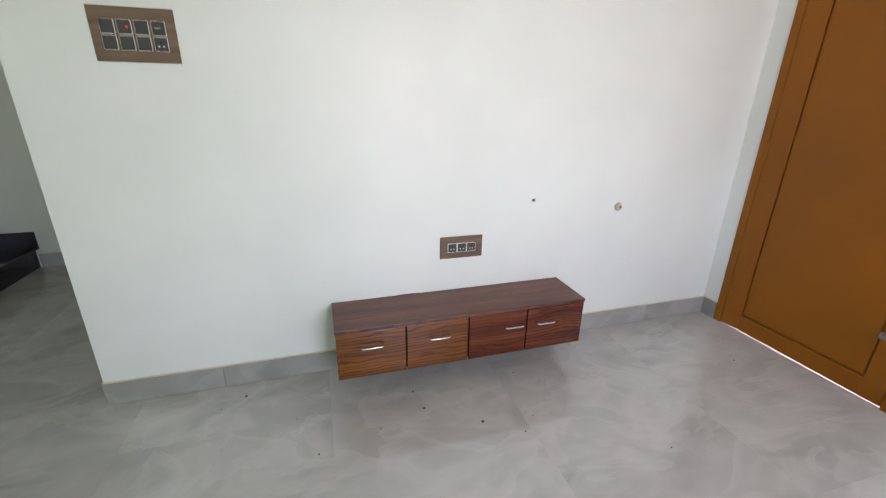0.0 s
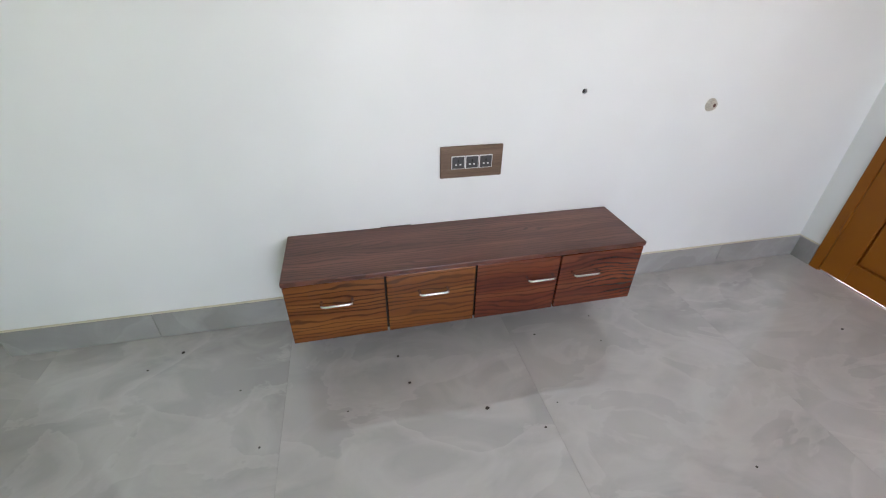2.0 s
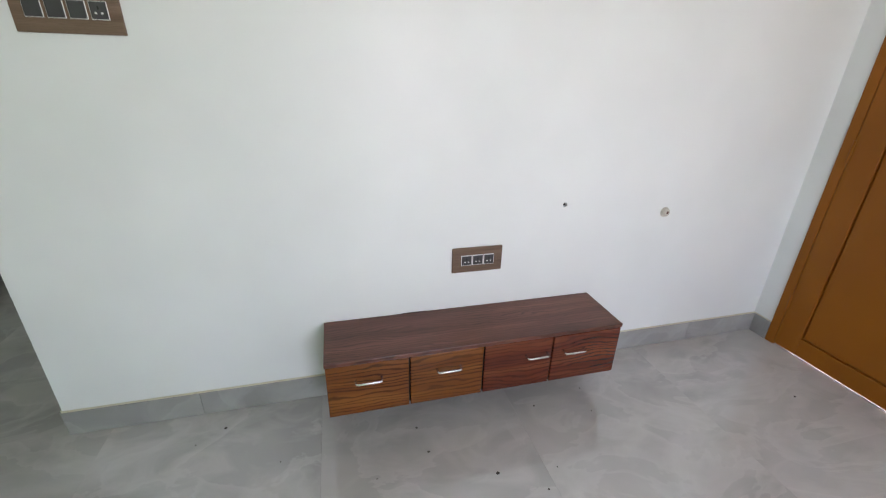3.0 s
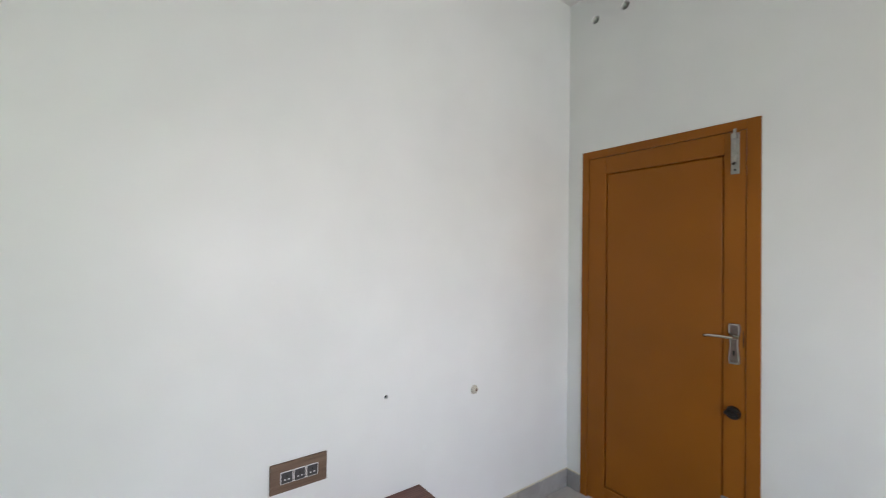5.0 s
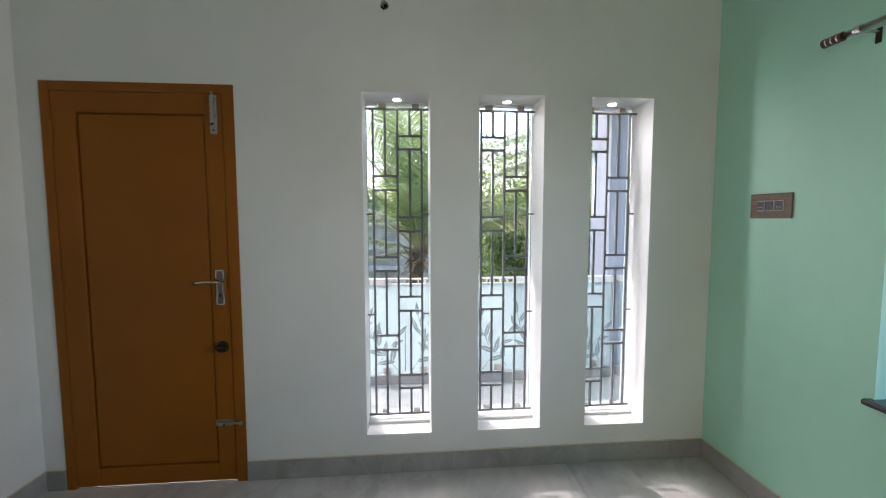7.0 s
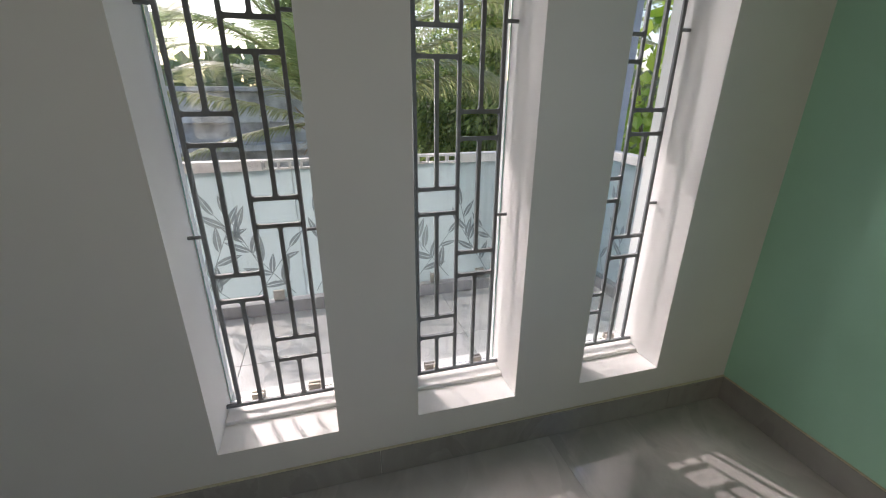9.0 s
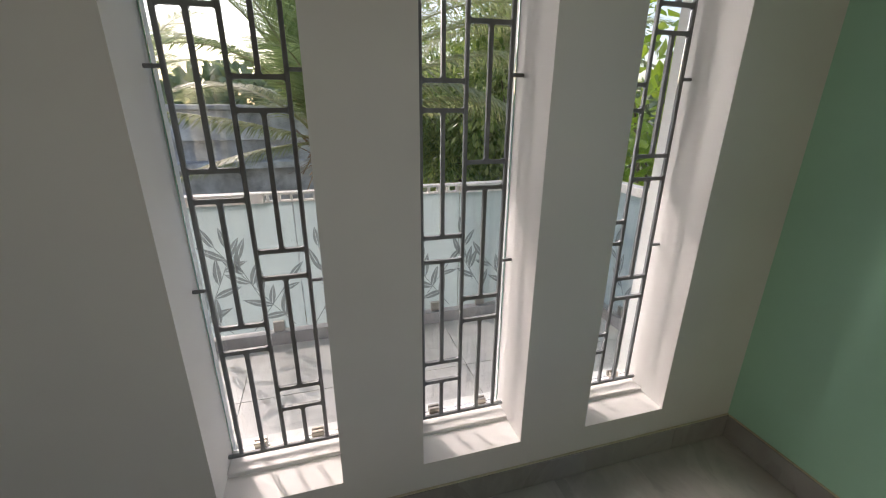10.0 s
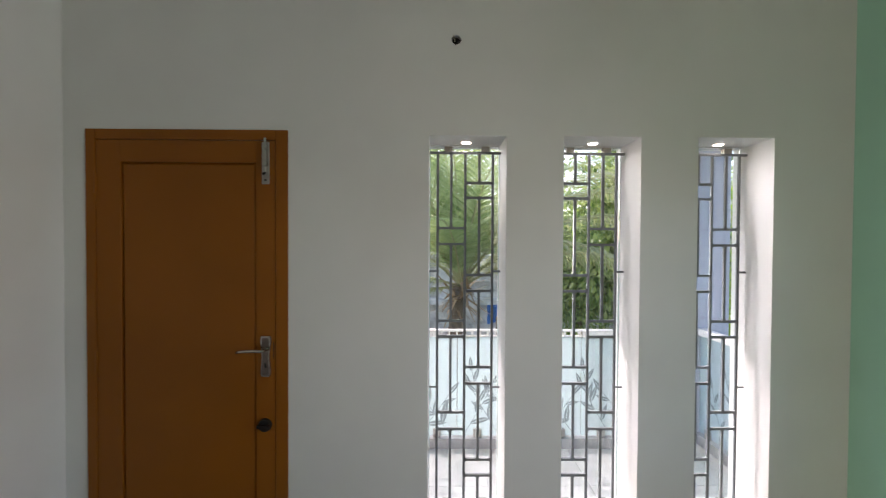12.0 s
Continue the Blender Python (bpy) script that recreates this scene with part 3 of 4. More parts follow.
# ------------------------------------------------------------------ wall plates
def face_plate(name, label, category, axis, u0, u1, z0, z1, wall, out, cols, group=""):
    """A wood-grain plate of modules. axis 0: along x on a wall y = wall; out: the way into the room. cols: rows of module kinds."""
    root = thing(name, ((u0 + u1) / 2, wall, z0), label, category, group)

    def at(ua, ub, da, db, za, zb, bev=0.0012):
        ya, yb = sorted((wall + out * da, wall + out * db))
        return box((min(ua, ub), ya, za), (max(ua, ub), yb, zb), bev, 1)

    part("plate", at(u0, u1, 0.0, 0.010, z0, z1, 0.002), PLATEWOOD, root)
    w, h = u1 - u0, z1 - z0
    rows = len(cols)
    n = len(cols[0])
    if rows == 1:
        fx, fz = (0.165, 0.835), (0.29, 0.715)
    else:
        fx, fz = (0.105, 0.90), (0.20, 0.785)
    mw, mh = w * (fx[1] - fx[0]) / n, h * (fz[1] - fz[0]) / rows
    for r, row in enumerate(cols):
        for k, kind in enumerate(row):
            play = 0.0012 if rows == 1 else 0.0038
            a = u0 + w * fx[0] + mw * k + play
            c = a + mw - 2 * play
            za = z0 + h * fz[1] - mh * (r + 1) + play * 0.6
            zc = za + mh - play * 1.2
            bez = part("module_bezel", at(a, c, 0.010, 0.0135, za, zc), MODWHITE, root, "white module bezel")
            t = 0.0024 if rows == 1 else 0.0016
            part("module", at(a + t, c - t, 0.0135, 0.0148, za + t, zc - t, 0.0006), MODGREY, bez)
            m, zm = (a + c) / 2, (za + zc) / 2
            if kind == "socket":
                part("slot", at(m - 0.0022, m + 0.0022, 0.0146, 0.0156, zm + 0.002, zm + 0.0105, 0.0), SLOT, bez)
                for s in (-1, 1):
                    part("shutter", at(m + s * 0.0075 - 0.003, m + s * 0.0075 + 0.003, 0.0146, 0.0157, zm - 0.009, zm - 0.0045, 0.0004), MODWHITE, bez)
            elif kind == "neon":
                part("rocker", at(a + t + 0.001, m + 0.002, 0.0146, 0.0165, za + t + 0.001, zc - t - 0.001), MODGREY, bez)
                ya, yb = wall + out * 0.0146, wall + out * 0.0172
                part("indicator", tube((m + 0.008, ya, zm), (m + 0.008, yb, zm), 0.0052, seg=16), REDLAMP, bez, "glowing red neon indicator")
            elif kind == "fan":
                ya, yb = wall + out * 0.0146, wall + out * 0.021
                part("dial", tube((m, ya, zm), (m, yb, zm), 0.010, 0.009, 20), MODGREY, bez)
                part("pointer", at(m - 0.010, m + 0.008, 0.020, 0.0225, zm - 0.0018, zm + 0.0018, 0.0005), CAPGREY, bez)
            else:
                part("rocker", at(a + t + 0.0012, c - t - 0.0012, 0.0146, 0.0162, za + t + 0.001, zc - t - 0.001), MODGREY, bez)
    return root


face_plate("socket_plate", "wood-grain wall plate with three grey sockets above the cabinet", "socket plate", 0, -1.812, -1.591, 0.545, 0.657, 0.0, -1, [["socket", "socket", "socket"]])
face_plate("switch_panel", "large wood-grain switch panel with a red neon light", "switch panel", 0, -3.058, -2.800, 1.403, 1.576, 0.0, -1,
           [["switch", "neon", "switch", "fan"], ["switch", "switch", "switch", "socket"]])
face_plate("socket_plate", "wood-grain plate with two sockets and a switch on green wall", "socket plate", 0, -0.500, -0.274, 1.421, 1.539, SOUTH, 1, [["socket", "switch", "socket"]])

cap = thing("conduit_cap", (-0.791, 0, 0.755), "round grey plastic conduit cap on the white wall", "cap")
part("cap_disc", tube((-0.791, 0.0, 0.755), (-0.791, -0.012, 0.755), 0.024, 0.018, 24), CAPGREY, cap)
part("cap_slot", box((-0.791, -0.0145, 0.749), (-0.781, -0.0115, 0.761), 0.001, 1), BROWNPL, cap)

# ------------------------------------------------------------------ cabinet
CX0, CX1, CYF, CZ0, CZ1 = -2.349, -1.133, -0.2745, 0.126, 0.371
cab = thing("wall_cabinet", ((CX0 + CX1) / 2, 0, CZ0), "low wall-hung walnut laminate cabinet with four drawers", "cabinet")
part("body", box((CX0 + 0.003, CYF + 0.018, CZ0), (CX1 - 0.003, -0.001, CZ1 - 0.0185), 0.001, 1), FRONTB, cab)
top = part("top", box((CX0 - 0.002, CYF - 0.003, CZ1 - 0.018), (CX1 + 0.002, -0.001, CZ1), 0.0025), TOPWOOD, cab, "reddish walnut laminate top")
# near-black sheet behind the fronts, painting shade into the drawer gaps
part("gap_shade_sheet", box((CX0 + 0.004, CYF + 0.014, CZ0 + 0.002), (CX1 - 0.004, CYF + 0.0175, CZ1 - 0.019)), DARKGAP, cab)
# thin dark strip along part of the top at the wall
part("dark_back_strip", add_box(bmesh.new(), (-2.03, -0.004, CZ1), (-1.92, -0.001, CZ1 + 0.0012)), DARKGAP, top)
SPLITS = [CX0, -2.0425, -1.7455, -1.4460, CX1]
HANDLES = [(-2.196, 0.282), (-1.890, 0.280), (-1.518, 0.279), (-1.350, 0.277)]
for k in range(4):
    a, c = SPLITS[k] + (0.001 if k == 0 else 0.0035), SPLITS[k + 1] - (0.001 if k == 3 else 0.0035)
    d = part("drawer", box((a, CYF, CZ0 - 0.002), (c, CYF + 0.0135, CZ1 - 0.0205 + (0.0 if k != 3 else -0.002)), 0.0016), FRONTA if k < 2 else FRONTB, cab,
             "amber streaked drawer front" if k < 2 else "red-brown streaked drawer front")
    x, z = HANDLES[k]
    hw = 0.047
    pts = [(x - hw, CYF + 0.001, z), (x - hw, CYF - 0.020, z), (x - hw + 0.003, CYF - 0.026, z), (x - hw + 0.010, CYF - 0.028, z),
           (x + hw - 0.010, CYF - 0.028, z), (x + hw - 0.003, CYF - 0.026, z), (x + hw, CYF - 0.020, z), (x + hw, CYF + 0.001, z)]
    part("handle", add_bent(bmesh.new(), pts, 0.0045, 12), CHROME, d, "chrome bow handle", True)

# ------------------------------------------------------------------ green wall: window sill and curtain rod
sill = thing("granite_sill", (-1.45, SOUTH, 0.71), "dark rounded granite sill under the green wall window", "window sill")
part("slab", box((-2.055, SOUTH - 0.22, 0.716), (-0.852, SOUTH + 0.035, 0.741), 0.011, 3), SILLSTONE, sill)
rod = thing("curtain_rod", (-1.45, SOUTH + 0.085, 2.11), "silver curtain rod with brown banded finial on brackets", "curtain rod")
RY, RZ = SOUTH + 0.085, 2.112
part("pole", tube((-0.745, RY, RZ), (-2.16, RY, RZ), 0.0125, seg=20), CHROME, rod, "polished silver pole", True)
for s, x in ((1, -0.745), (-1, -2.16)):
    for j in range(7):
        x0 = x + s * j * 0.0105
        part("finial_ring", tube((x0, RY, RZ), (x0 + s * 0.0105, RY, RZ), (0.0175, 0.0150)[j % 2], seg=20), (BROWNPL, CHROME)[j % 2], rod)
    bx = x - s * 0.055
    br = part("bracket", tube((bx, SOUTH, RZ - 0.004), (bx, RY, RZ - 0.004), 0.006, seg=12), CHROME, rod)
    part("bracket_ring", tube((bx - 0.012, RY, RZ), (bx + 0.012, RY, RZ), 0.0165, seg=20), CHROME, br)
    part("bracket_base", box((bx - 0.010, SOUTH, RZ - 0.045), (bx + 0.010, SOUTH + 0.006, RZ + 0.010), 0.002), BLACK, br)

# ------------------------------------------------------------------ hall stairs
stairs = thing("stairs", (-4.9, 1.5, 0), "black granite steps rising against the hall wall", "stairs", "", "structure")
for k in range(4):
    x1 = -4.535 - 0.28 * k
    part("riser", box((WEST, 0.75, 0.17 * k), (x1, HALLN - 0.001, 0.17 * k + 0.148)), GRANITE, stairs)
    part("tread", box((max(WEST, x1 - 0.29), 0.73, 0.17 * k + 0.149), (x1 + 0.035, HALLN - 0.001, 0.17 * (k + 1)), 0.006), GRANITE, stairs)
    part("stair_skirting", box((max(WEST, x1 - 0.28), HALLN - 0.012, 0.17 * (k + 1) + 0.001), (x1 + 0.03, HALLN - 0.001, 0.17 * (k + 1) + 0.12)), GRANITE, stairs)

# ------------------------------------------------------------------ terrace
TZ = -0.06
setting("terrace", box((T, -3.99, TZ - 0.2), (1.62, 1.6, TZ - 0.008)), GROUT)
RX = 1.42
kerb = setting("kerb", box((RX - 0.045, -3.78, TZ - 0.006), (RX + 0.06, 1.5, 0.022), 0.004), KERB)
setting("terrace_roof", box((T, -4.3, 2.55), (1.80, 2.0, 2.72)), CEIL)
column = thing("column", (1.70, -3.96, TZ), "square grey-lavender plastered terrace column", "column", "", "structure")
part("shaft", box((1.50, -4.135, -3.2), (1.90, -3.785, 2.55), 0.006), EXTPAINT, column)


def etched_leaf(bm, y, z, ang, size, x):
    """A lance-shaped etched leaf with a clear midrib, as two thin blades."""
    d, n = Vector((math.cos(ang), math.sin(ang))), Vector((-math.sin(ang), math.cos(ang)))
    steps = 7
    for side in (1, -1):
        inner, outer = [], []
        for i in range(steps + 1):
            t = i / steps
            w = size * 0.132 * math.sin(math.pi * t ** 0.8) ** 0.9 if 0 < i < steps else 0.0
            bend = 0.10 * size * t * t
            c = Vector((y, z)) + d * size * t + n * bend
            inner.append(bm.verts.new((x, *(c + n * side * min(w, 0.0022 * (1 - t) + 0.0005)))))
            outer.append(bm.verts.new((x, *(c + n * side * w))) if w else inner[-1])
        for i in range(steps):
            vs = []
            for v in (inner[i], inner[i + 1], outer[i + 1], outer[i]):
                if v not in vs:
                    vs.append(v)
            if len(vs) > 2:
                bm.faces.new(vs if side == 1 else vs[::-1])


def etched_branch(bm, y, z, ang, length, size, x, rnd, curl=0.5):
    pts, a = [], ang
    n = max(4, int(length / 0.085))
    p = Vector((y, z))
    for i in range(n + 1):
        pts.append(p.copy())
        a += curl * 0.05
        p = p + Vector((math.cos(a), math.sin(a))) * (length / n)
    for i in range(n):
        u, v = pts[i], pts[i + 1]
        d = (v - u).normalized()
        w = Vector((-d.y, d.x)) * 0.0022
        bm.faces.new([bm.verts.new((x, *q)) for q in (u - w, v - w, v + w, u + w)])
        if i:
            s = 1 if i % 2 else -1
            base = math.atan2(d.y, d.x)
            etched_leaf(bm, *u, base + s * rnd.uniform(0.40, 0.75), size * rnd.uniform(0.85, 1.15) * (1 - 0.25 * i / n), x)
    etched_leaf(bm, *pts[-1], a, size * 0.8, x)


rail = thing("terrace_railing", (RX, -1.2, 0.022), "frosted glass terrace railing with etched leaves and white top rail", "railing")
rnd = random.Random(5)
PANELS = [(1.45, 0.30), (0.295, -0.785), (-0.79, -1.865), (-1.87, -2.87), (-2.875, -3.775)]
for k, (y0, y1) in enumerate(PANELS):
    g = part("glass_panel", box((RX - 0.005, y1, 0.030), (RX + 0.005, y0, 0.832), 0.0012, 1), FROST, rail, "pale aqua frosted glass panel")
    g.visible_shadow = False
    w = y0 - y1
    b = bmesh.new()
    xx = RX - 0.0064
    for dy, z, lean, length, size in ((0.06, 0.05, 52, 0.66, 0.165), (0.30, 0.04, 128, 0.40, 0.145), (0.42, 0.04, 46, 0.46, 0.150), (0.60, 0.05, 118, 0.52, 0.155),
                                      (0.68, 0.06, 58, 0.42, 0.145), (0.24, 0.26, 66, 0.34, 0.150), (0.94, 0.05, 122, 0.46, 0.150), (0.80, 0.22, 74, 0.34, 0.140)):
        if dy < w - 0.05:
            etched_branch(b, y1 + dy, z, radians(lean), length, size * 1.15, xx, rnd, 0.25 if lean < 90 else -0.25)
    part("etched_leaves", b, ETCH, g, "grey etched leaf sprays")
    for yy in (y0 - 0.16, y1 + 0.16):
        part("glass_clamp", box((RX - 0.022, yy - 0.032, 0.0225), (RX + 0.022, yy + 0.032, 0.088), 0.003), STEEL, rail)
for y0, y1 in ((1.5, -1.72), (-2.872, -3.783)):
    part("top_rail", box((RX - 0.035, y1, 0.834), (RX + 0.035, y0, 0.890), 0.004), RAILWHITE, rail, "white painted flat top rail")
part("top_rail", box((RX - 0.025, -2.872, 0.876), (RX + 0.025, -1.72, 0.890), 0.002), RAILWHITE, rail)
part("lower_rail", box((RX - 0.02, -2.872, 0.834), (RX + 0.02, -1.72, 0.842), 0.001), RAILWHITE, rail)
y = -1.74
while y > -2.87:
    part("spacer", box((RX - 0.02, y - 0.006, 0.8425), (RX + 0.02, y + 0.006, 0.8755)), RAILWHITE, rail)
    y -= 0.062

# the railing turns back to the house wall at the column
SY = -3.90
setting("kerb_return", box((T + 0.001, SY - 0.06, TZ - 0.006), (1.498, SY + 0.045, 0.022), 0.004), KERB)
side_rail = thing("return_railing", (0.86, SY, 0.022), "frosted glass railing with white top rail beside the column", "railing")
for x0, x1 in ((0.245, 0.862), (0.868, 1.494)):
    g = part("glass_panel", box((x0, SY - 0.005, 0.030), (x1, SY + 0.005, 0.832), 0.0012, 1), FROST, side_rail, "pale aqua frosted glass panel")
    g.visible_shadow = False
    b = bmesh.new()
    etched_branch(b, x0 + 0.08, 0.05, radians(62), 0.56, 0.15, 0.0, rnd, 0.3)
    etched_branch(b, x0 + 0.34, 0.05, radians(70), 0.40, 0.14, 0.0, rnd, 0.2)
    for v in b.verts:
        v.co = Vector((v.co.y, SY + 0.0064, v.co.z))
    part("etched_leaves", b, ETCH, g, "grey etched leaf sprays")
    for xx in (x0 + 0.12, x1 - 0.12):
        part("glass_clamp", box((xx - 0.032, SY - 0.022, 0.0225), (xx + 0.032, SY + 0.022, 0.088), 0.003), STEEL, side_rail)
part("top_rail", box((T + 0.001, SY - 0.035, 0.834), (1.498, SY + 0.035, 0.890), 0.004), RAILWHITE, side_rail, "white painted flat top rail")

# ------------------------------------------------------------------ outside: ground, neighbours
setting("ground", box((-60, -300, -3.6), (600, 300, -3.4)), EARTH)
nb = thing("neighbour_building", (9.5, -0.5, -3.4), "weathered grey concrete flat-roofed neighbouring building", "building")
part("wall", box((8.4, -3.4, -3.4), (14.0, 6.5, 0.62)), CONCDARK, nb)
part("parapet", box((8.2, -3.6, 0.62), (14.2, 6.7, 1.20), 0.02), CONCRETE, nb)
part("coping", box((8.1, -3.68, 1.20), (8.5, 6.78, 1.29), 0.015), CONCRETE, nb)
part("ledge", box((7.9, -3.6, 0.10), (8.4, 6.7, 0.22), 0.01), CONCRETE, nb)

# ------------------------------------------------------------------ palms and trees
def frond(bm_leaf, bm_rib, base, yaw, lift, length, droop, rnd, width=0.6, n=92, hang=0.5):
    """One coconut frond: a curved rib with two rows of long narrow leaflets."""
    d = Vector((math.cos(yaw), math.sin(yaw), 0))
    side = Vector((-d.y, d.x, 0))
    up = Vector((0, 0, 1))
    pts = []
    steps = 14
    p = Vector(base)
    for i in range(steps + 1):
        t = i / steps
        pts.append(p.copy())
        a = lift - droop * t ** 1.3
        p = p + (d * math.cos(a) + up * math.sin(a)) * (length / steps)
    for i in range(steps):
        r0, r1 = 0.022 * (1 - i / steps) + 0.004, 0.022 * (1 - (i + 1) / steps) + 0.004
        add_tube(bm_rib, pts[i], pts[i + 1], r0, r1, 5, False)
    for j in range(n):
        t = 0.12 + 0.87 * j / n
        f = t * steps
        i = min(int(f), steps - 1)
        c = pts[i].lerp(pts[i + 1], f - i)
        along = (pts[i + 1] - pts[i]).normalized()
        norm = side.cross(along).normalized() * -1
        ln = width * length * 0.42 * math.sin(math.pi * (0.12 + 0.80 * t)) ** 0.7 * rnd.uniform(0.85, 1.1)
        for s in (1, -1):
            out = (side * s * rnd.uniform(0.82, 0.90) + along * rnd.uniform(0.54, 0.66) + norm * 0.18).normalized()
            w = 0.0115 * rnd.uniform(0.8, 1.25)
            q = []
            cur = c.copy()
            for k in range(4):
                u = k / 3
                ww = w * (0.7, 1.0, 0.75, 0.08)[k]
                q.append((bm_leaf.verts.new(cur - along * ww), bm_leaf.verts.new(cur + along * ww)))
                dirn = (out - up * hang * u * rnd.uniform(0.95, 1.3)).normalized()
                cur = cur + dirn * ln / 3
            for u, v in zip(q, q[1:]):
                bm_leaf.faces.new((u[0], u[1], v[1], v[0]))


def palm(place, crown, label, fronds, seed):
    rnd = random.Random(seed)
    root = thing("palm_tree", place, label, "palm tree")
    b = bmesh.new()
    steps = 9
    rings = []
    for i in range(steps + 1):
        t = i / steps
        c = Vector(place).lerp(Vector(crown), t) + Vector((0.12 * math.sin(3 * t), 0.1 * math.sin(2 * t + 1), 0))
        r = 0.17 - 0.05 * t + 0.012 * (i % 2)
        rings.append([b.verts.new(c + Vector((r * math.cos(k * math.pi / 6), r * math.sin(k * math.pi / 6), 0))) for k in range(12)])
    for u, v in zip(rings, rings[1:]):
        for k in range(12):
            b.faces.new((u[k], u[(k + 1) % 12], v[(k + 1) % 12], v[k]))
    part("trunk", b, BARK, root, "ringed grey-brown trunk", True)
    # dry fibre and old stalks round the crown
    b = bmesh.new()
    for k in range(70):
        a, l = rnd.uniform(0, 6.28), rnd.uniform(0.25, 0.75)
        d = Vector((math.cos(a), math.sin(a), rnd.uniform(-0.9, 1.1))).normalized()
        p0 = Vector(crown) + Vector((rnd.uniform(-0.12, 0.12), rnd.uniform(-0.12, 0.12), rnd.uniform(-0.35, 0.15)))
        s = d.cross(Vector((0, 0, 1))).normalized() * rnd.uniform(0.012, 0.05)
        p1 = p0 + d * l - Vector((0, 0, 0.15 * l))
        b.faces.new([b.verts.new(q) for q in (p0 - s, p0 + s, p1 + s * 0.3, p1 - s * 0.3)])
    part("dry_fibre", b, DRY, root, "brown dry fibre and old leaf stalks")
    base = root.location.copy()
    for yaw, lift, length, droop, pale, hang in fronds:
        bl, br = bmesh.new(), bmesh.new()
        frond(bl, br, crown, radians(yaw), radians(lift), length, radians(droop), rnd, hang=hang)
        f = part("frond", bl, PALMPALE if pale else PALM, root)
        part("rib", br, RIB, f)
    return root


def add_leaf(bm, c, d, n, size, wide):
    s = d.cross(n).normalized() * size * wide
    t = c + d * size
    m = c + d * size * 0.45 - n * size * 0.06
    q = [bm.verts.new(v) for v in (c, m + s, t, m - s)]
    bm.faces.new(q)


def leafy_tree(name, place, label, centre, radii, count, size, mat, seed, wide=0.22, limbs=7, kind=""):
    rnd = random.Random(seed)
    root = thing(name, place, label, "tree", "", kind)
    b = bmesh.new()
    c = Vector(centre)
    add_tube(b, place, Vector(place).lerp(c, 0.75), 0.16, 0.09, 10)
    clumps = []
    for k in range(limbs * 4):
        while True:
            v = Vector((rnd.uniform(-1, 1), rnd.uniform(-1, 1), rnd.uniform(-1, 1)))
            if 0.3 < v.length < 1:
                break
        clumps.append((c + Vector((v.x * radii[0], v.y * radii[1], v.z * radii[2])), rnd.uniform(0.28, 0.5)))
    for k in range(limbs):
        add_tube(b, Vector(place).lerp(c, 0.6), clumps[k][0], 0.05, 0.012, 6)
    part("trunk", b, BARK, root)
    b = bmesh.new()
    rr = sum(radii) / 3
    for k in range(count):
        cc, cr = clumps[rnd.randrange(len(clumps))]
        v = Vector((rnd.gauss(0, 1), rnd.gauss(0, 1), rnd.gauss(0, 1))).normalized() * rr * cr * rnd.uniform(0.45, 1.1)
        d = (v.normalized() + Vector((rnd.uniform(-0.6, 0.6), rnd.uniform(-0.6, 0.6), rnd.uniform(-1.0, 0.2)))).normalized()
        n = Vector((rnd.uniform(-0.5, 0.5), rnd.uniform(-0.5, 0.5), 1)).normalized()
        add_leaf(b, cc + v, d, n, size * rnd.uniform(0.7, 1.3), wide)
    part("crown", b, mat, root)
    return root


# yaw, lift, length, droop, pale, hang
palm((5.8, -1.95, -3.4), (5.6, -2.12, 0.80), "coconut palm with green fronds and brown fibrous crown", [
    (100, 66, 2.9, 106, 0, 0.9), (97, 15, 2.3, 10, 1, 1.3), (96, -6, 2.0, 16, 1, 1.3), (95, 80, 3.4, 18, 0, 0.3), (122, 74, 3.0, 44, 0, 0.4), (72, 60, 3.2, 86, 0, 0.7),
    (84, 72, 3.4, 60, 0, 0.5), (-90, 27, 3.8, 60, 1, 1.7), (-88, 42, 4.2, 66, 1, 1.2), (-84, 54, 4.3, 76, 1, 0.8), (-74, 70, 3.3, 56, 0, 0.5), (-108, 42, 3.0, 80, 1, 1.1),
    (48, 80, 3.9, 34, 0, 0.35), (145, 82, 3.7, 26, 0, 0.4), (18, 79, 4.1, 36, 0, 0.4), (168, 80, 3.4, 40, 0, 0.4), (-40, 78, 3.9, 40, 0, 0.4), (-150, 78, 3.2, 50, 0, 0.5), (-72, 62, 4.3, 62, 0, 0.6), (-96, 62, 4.2, 84, 1, 0.9),
    (20, 60, 3.4, 80, 0, 0.6), (-30, 58, 3.4, 80, 0, 0.6), (52, 38, 3.2, 70, 1, 0.8), (-52, 30, 3.0, 60, 1, 0.9), (165, 64, 2.2, 78, 0, 0.7)], 3)
palm((8.7, -7.4, -3.4), (8.5, -7.4, 1.9), "tall coconut palm with long drooping fronds", [
    (90, 58, 4.0, 92, 1, 0.7), (108, 36, 3.9, 80, 1, 1.0), (125, 66, 4.0, 80, 0, 0.6), (76, 44, 3.9, 72, 0, 0.8), (100, 76, 4.1, 70, 0, 0.5), (140, 45, 3.4, 85, 1, 0.8),
    (180, 40, 3.0, 90, 1, 0.8), (220, 50, 3.2, 85, 0, 0.6), (-100, 45, 3.2, 85, 0, 0.6), (-60, 60, 3.2, 75, 0, 0.5), (0, 55, 3.0, 75, 0, 0.5), (40, 70, 3.4, 60, 0, 0.4), (-140, 25, 3.0, 70, 1, 0.8)], 8)
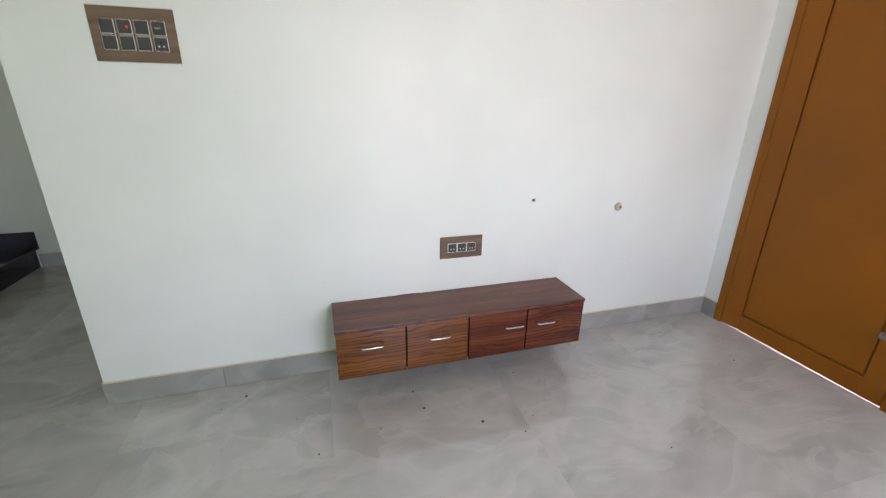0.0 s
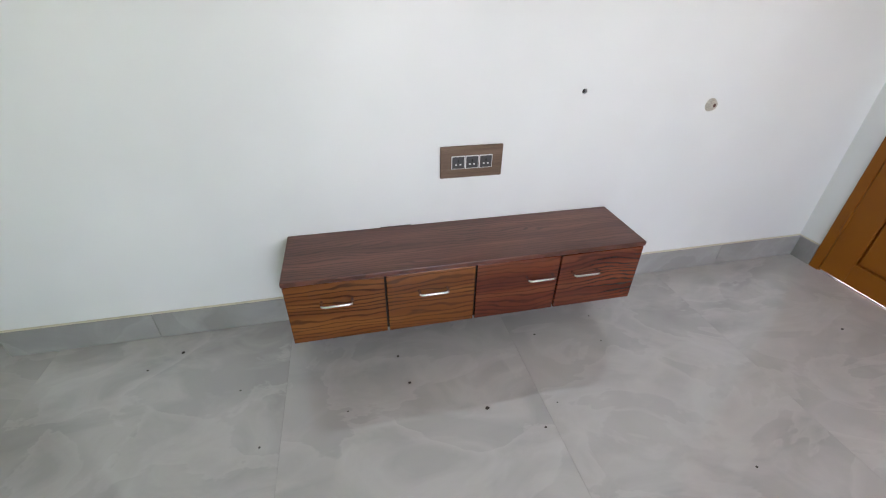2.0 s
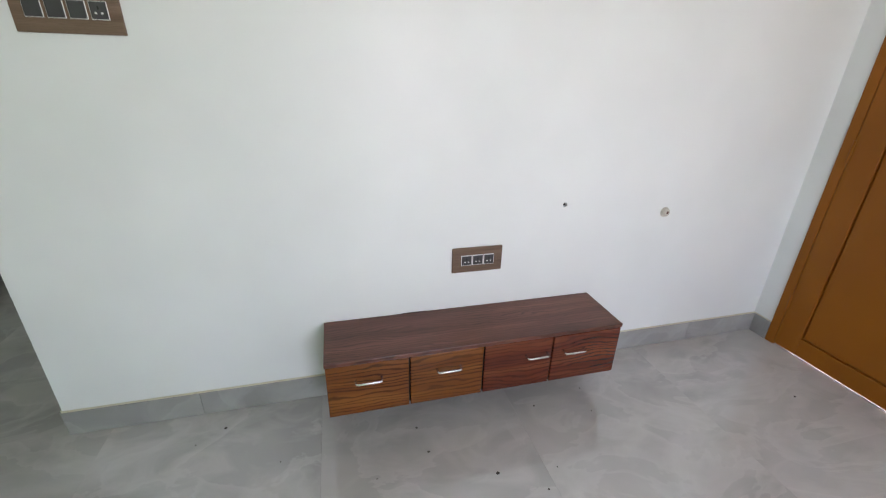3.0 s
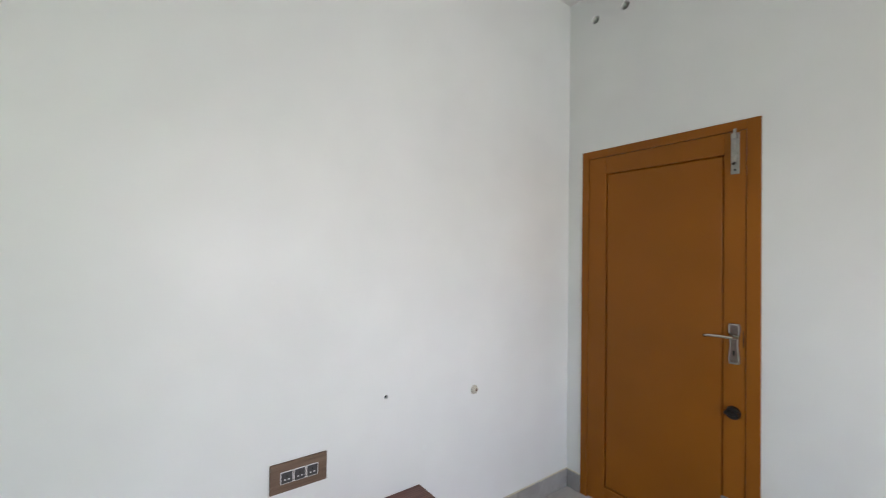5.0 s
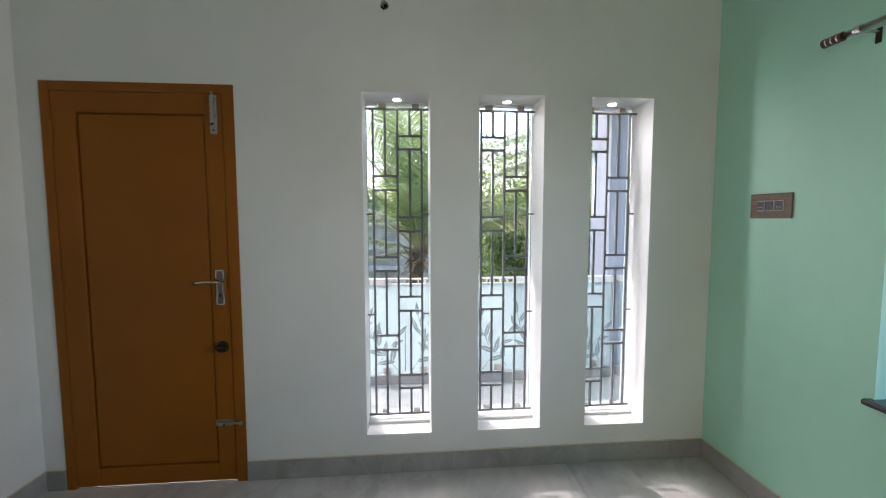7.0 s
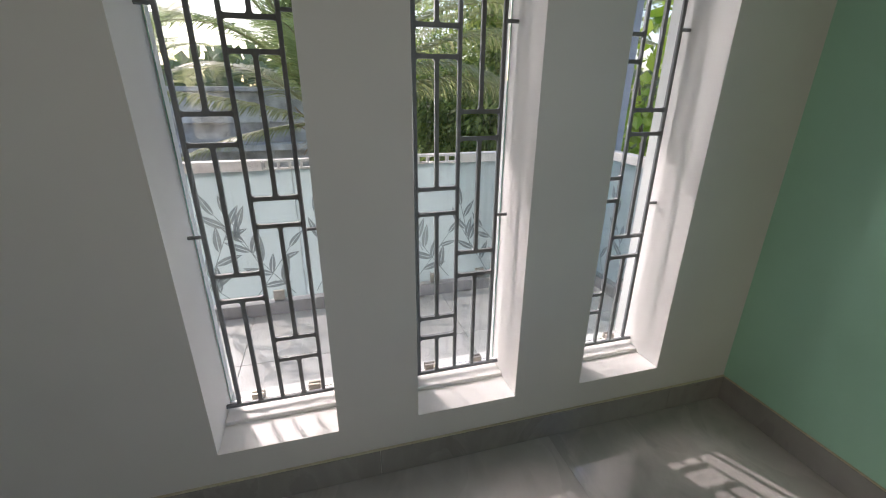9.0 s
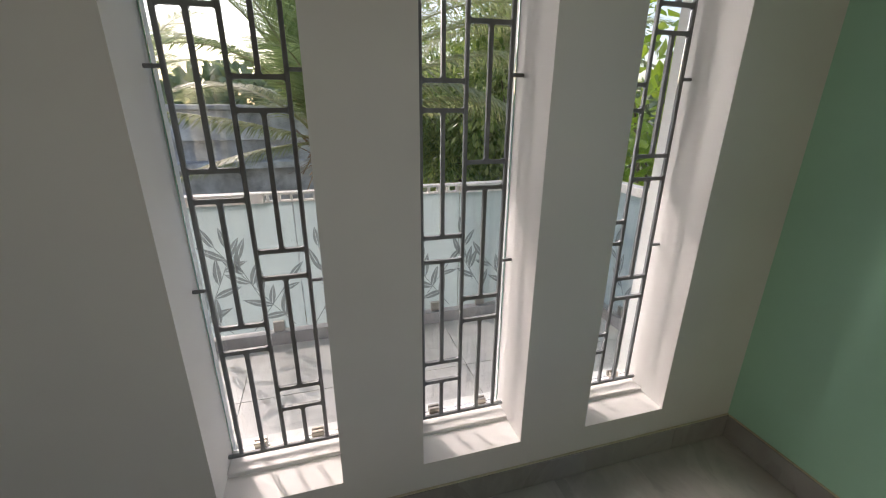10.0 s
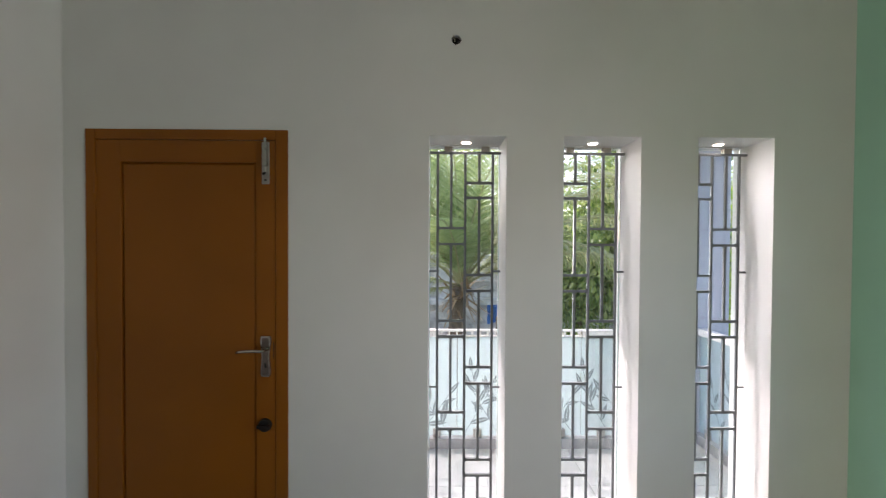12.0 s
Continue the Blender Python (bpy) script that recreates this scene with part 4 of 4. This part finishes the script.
palm((17.0, 4.0, -3.4), (16.8, 3.6, 2.2), "distant coconut palm behind the grey building", [
    (a, 30 + 37 * (k % 2), 3.2, 70, k % 2, 0.6) for k, a in enumerate(range(0, 360, 36))], 11)
leafy_tree("mango_tree", (9.6, -7.2, -3.4), "dense dark green broad-leaved tree", (9.4, -7.2, 1.0), (2.2, 3.2, 3.0), 14000, 0.22, MANGO, 21)
leafy_tree("mango_tree", (16.5, -3.6, -3.4), "dense dark green broad-leaved tree", (16.4, -4.0, 1.4), (3.0, 4.2, 3.4), 9000, 0.22, MANGO, 22)
leafy_tree("mango_tree", (11.0, -6.1, -3.4), "dense dark green broad-leaved tree", (10.8, -6.1, 1.5), (1.7, 2.0, 2.5), 9000, 0.20, MANGO, 27)
leafy_tree("lime_leaf_tree", (3.6, -6.6, -3.4), "young tree with large bright lime-green leaves", (3.5, -6.3, 1.0), (1.0, 1.1, 2.0), 900, 0.26, LIME, 23, 0.30, 6)
tarp = thing("tarpaulin", (7.0, -3.0, -0.6), "crumpled blue tarpaulin behind the palm", "tarpaulin")
b = bmesh.new()
bmesh.ops.create_grid(b, x_segments=10, y_segments=10, size=0.22, matrix=Matrix.Translation((7.0, -3.0, 0.05)) @ Matrix.Rotation(radians(70), 4, "Y"))
for v in b.verts:
    v.co += Vector((0.10 * noise.noise(v.co * 3), 0.05 * noise.noise(v.co * 4 + Vector((5, 0, 0))), 0.06 * noise.noise(v.co * 3 + Vector((0, 7, 0)))))
part("sheet", b, BLUE, tarp)
part("prop", tube((7.05, -3.0, -3.4), (7.05, -3.0, 0.1), 0.03, seg=8), BARK, tarp)

# far woods on the rising ground
rnd = random.Random(31)
b = bmesh.new()
for k in range(9000):
    y = rnd.uniform(-40, 40)
    z = -3.4 + (6.0 + 1.6 * noise.noise(Vector((y * 0.16, 0, 0))) + 1.0 * noise.noise(Vector((y * 0.5, 3, 0)))) * rnd.random() ** 0.7
    add_leaf(b, Vector((27 + rnd.uniform(-2, 4), y, z)), Vector((rnd.uniform(-1, 1), rnd.uniform(-1, 1), rnd.uniform(-1, 0.6))).normalized(),
             Vector((-1, rnd.uniform(-0.6, 0.6), rnd.uniform(-0.2, 0.9))).normalized(), rnd.uniform(0.5, 1.0), 0.4)
tagged(link("far_woods", b, FARWOOD), "hazy green wooded slope far behind", "woods", "", "stuff")

# ------------------------------------------------------------------ grit on the floor
rnd = random.Random(17)
GRAINS = [(-1.774, -0.552, 7), (-1.995, -0.405, 5), (-2.018, -0.282, 5), (-1.499, -0.279, 4), (-1.242, -0.225, 3), (-1.267, -0.36, 3), (-0.302, -0.498, 5),
          (-2.534, -0.323, 3), (-2.446, -0.541, 4), (-2.76, -0.111, 6), (-2.198, -0.473, 3), (-1.621, -0.651, 4), (-1.098, -0.887, 4), (-2.853, -0.173, 3), (-1.548, -0.577, 3)]
for x, y, s in GRAINS:
    b = bmesh.new()
    bmesh.ops.create_icosphere(b, subdivisions=1, radius=s * 0.00095)
    for v in b.verts:
        v.co.x *= rnd.uniform(0.7, 1.5)
        v.co.z *= 0.55
        v.co += Vector((x, y, s * 0.0005))
    g = thing("grit_crumb", (x, y, 0), "dark crumb of builder's grit on the tiles", "debris", "floor grit")
    part("crumb", b, GRIT, g)

# ------------------------------------------------------------------ floor tiles
TX, TY = 0.80, 1.60


def tiles(parent, x0, x1, y0, y1, ox, oy, tx, ty, zt, mat, name, gap=0.00015):
    k0 = math.floor((x0 - ox) / tx)
    x = ox + k0 * tx
    while x < x1:
        y = oy + math.floor((y0 - oy) / ty) * ty
        while y < y1:
            lo, hi = (max(x + gap, x0), max(y + gap, y0), zt - 0.011), (min(x + tx - gap, x1), min(y + ty - gap, y1), zt)
            if hi[0] - lo[0] > 0.01 and hi[1] - lo[1] > 0.01:
                part(name, box(lo, hi, 0.0002, 1), mat, parent)
            y += ty
        x += tx


tiles(floor, WEST, 0.0, SOUTH, 0.0, -2.39, -1.2, TX, TY, 0.0, TILE, "floor_tile")
tiles(floor, WEST, WEND, 0.0, HALLN, -2.39, -1.2, TX, TY, 0.0, TILE, "floor_tile")
tiles(floor, WEND, -2.8, 0.23, HALLN, -2.39, -1.2, TX, TY, 0.0, TILE, "floor_tile")
tiles(floor, 0.0, T, DOOR[1] + 0.056, DOOR[0] - 0.045, -2.39, -1.2, TX, TY, 0.0, TILE, "floor_tile")
terr = bpy.data.objects["terrace"]
tiles(terr, T, 1.62, -3.99, 1.6, 0.27, -0.35, 0.60, 0.60, TZ, TERRACE, "terrace_tile", 0.002)
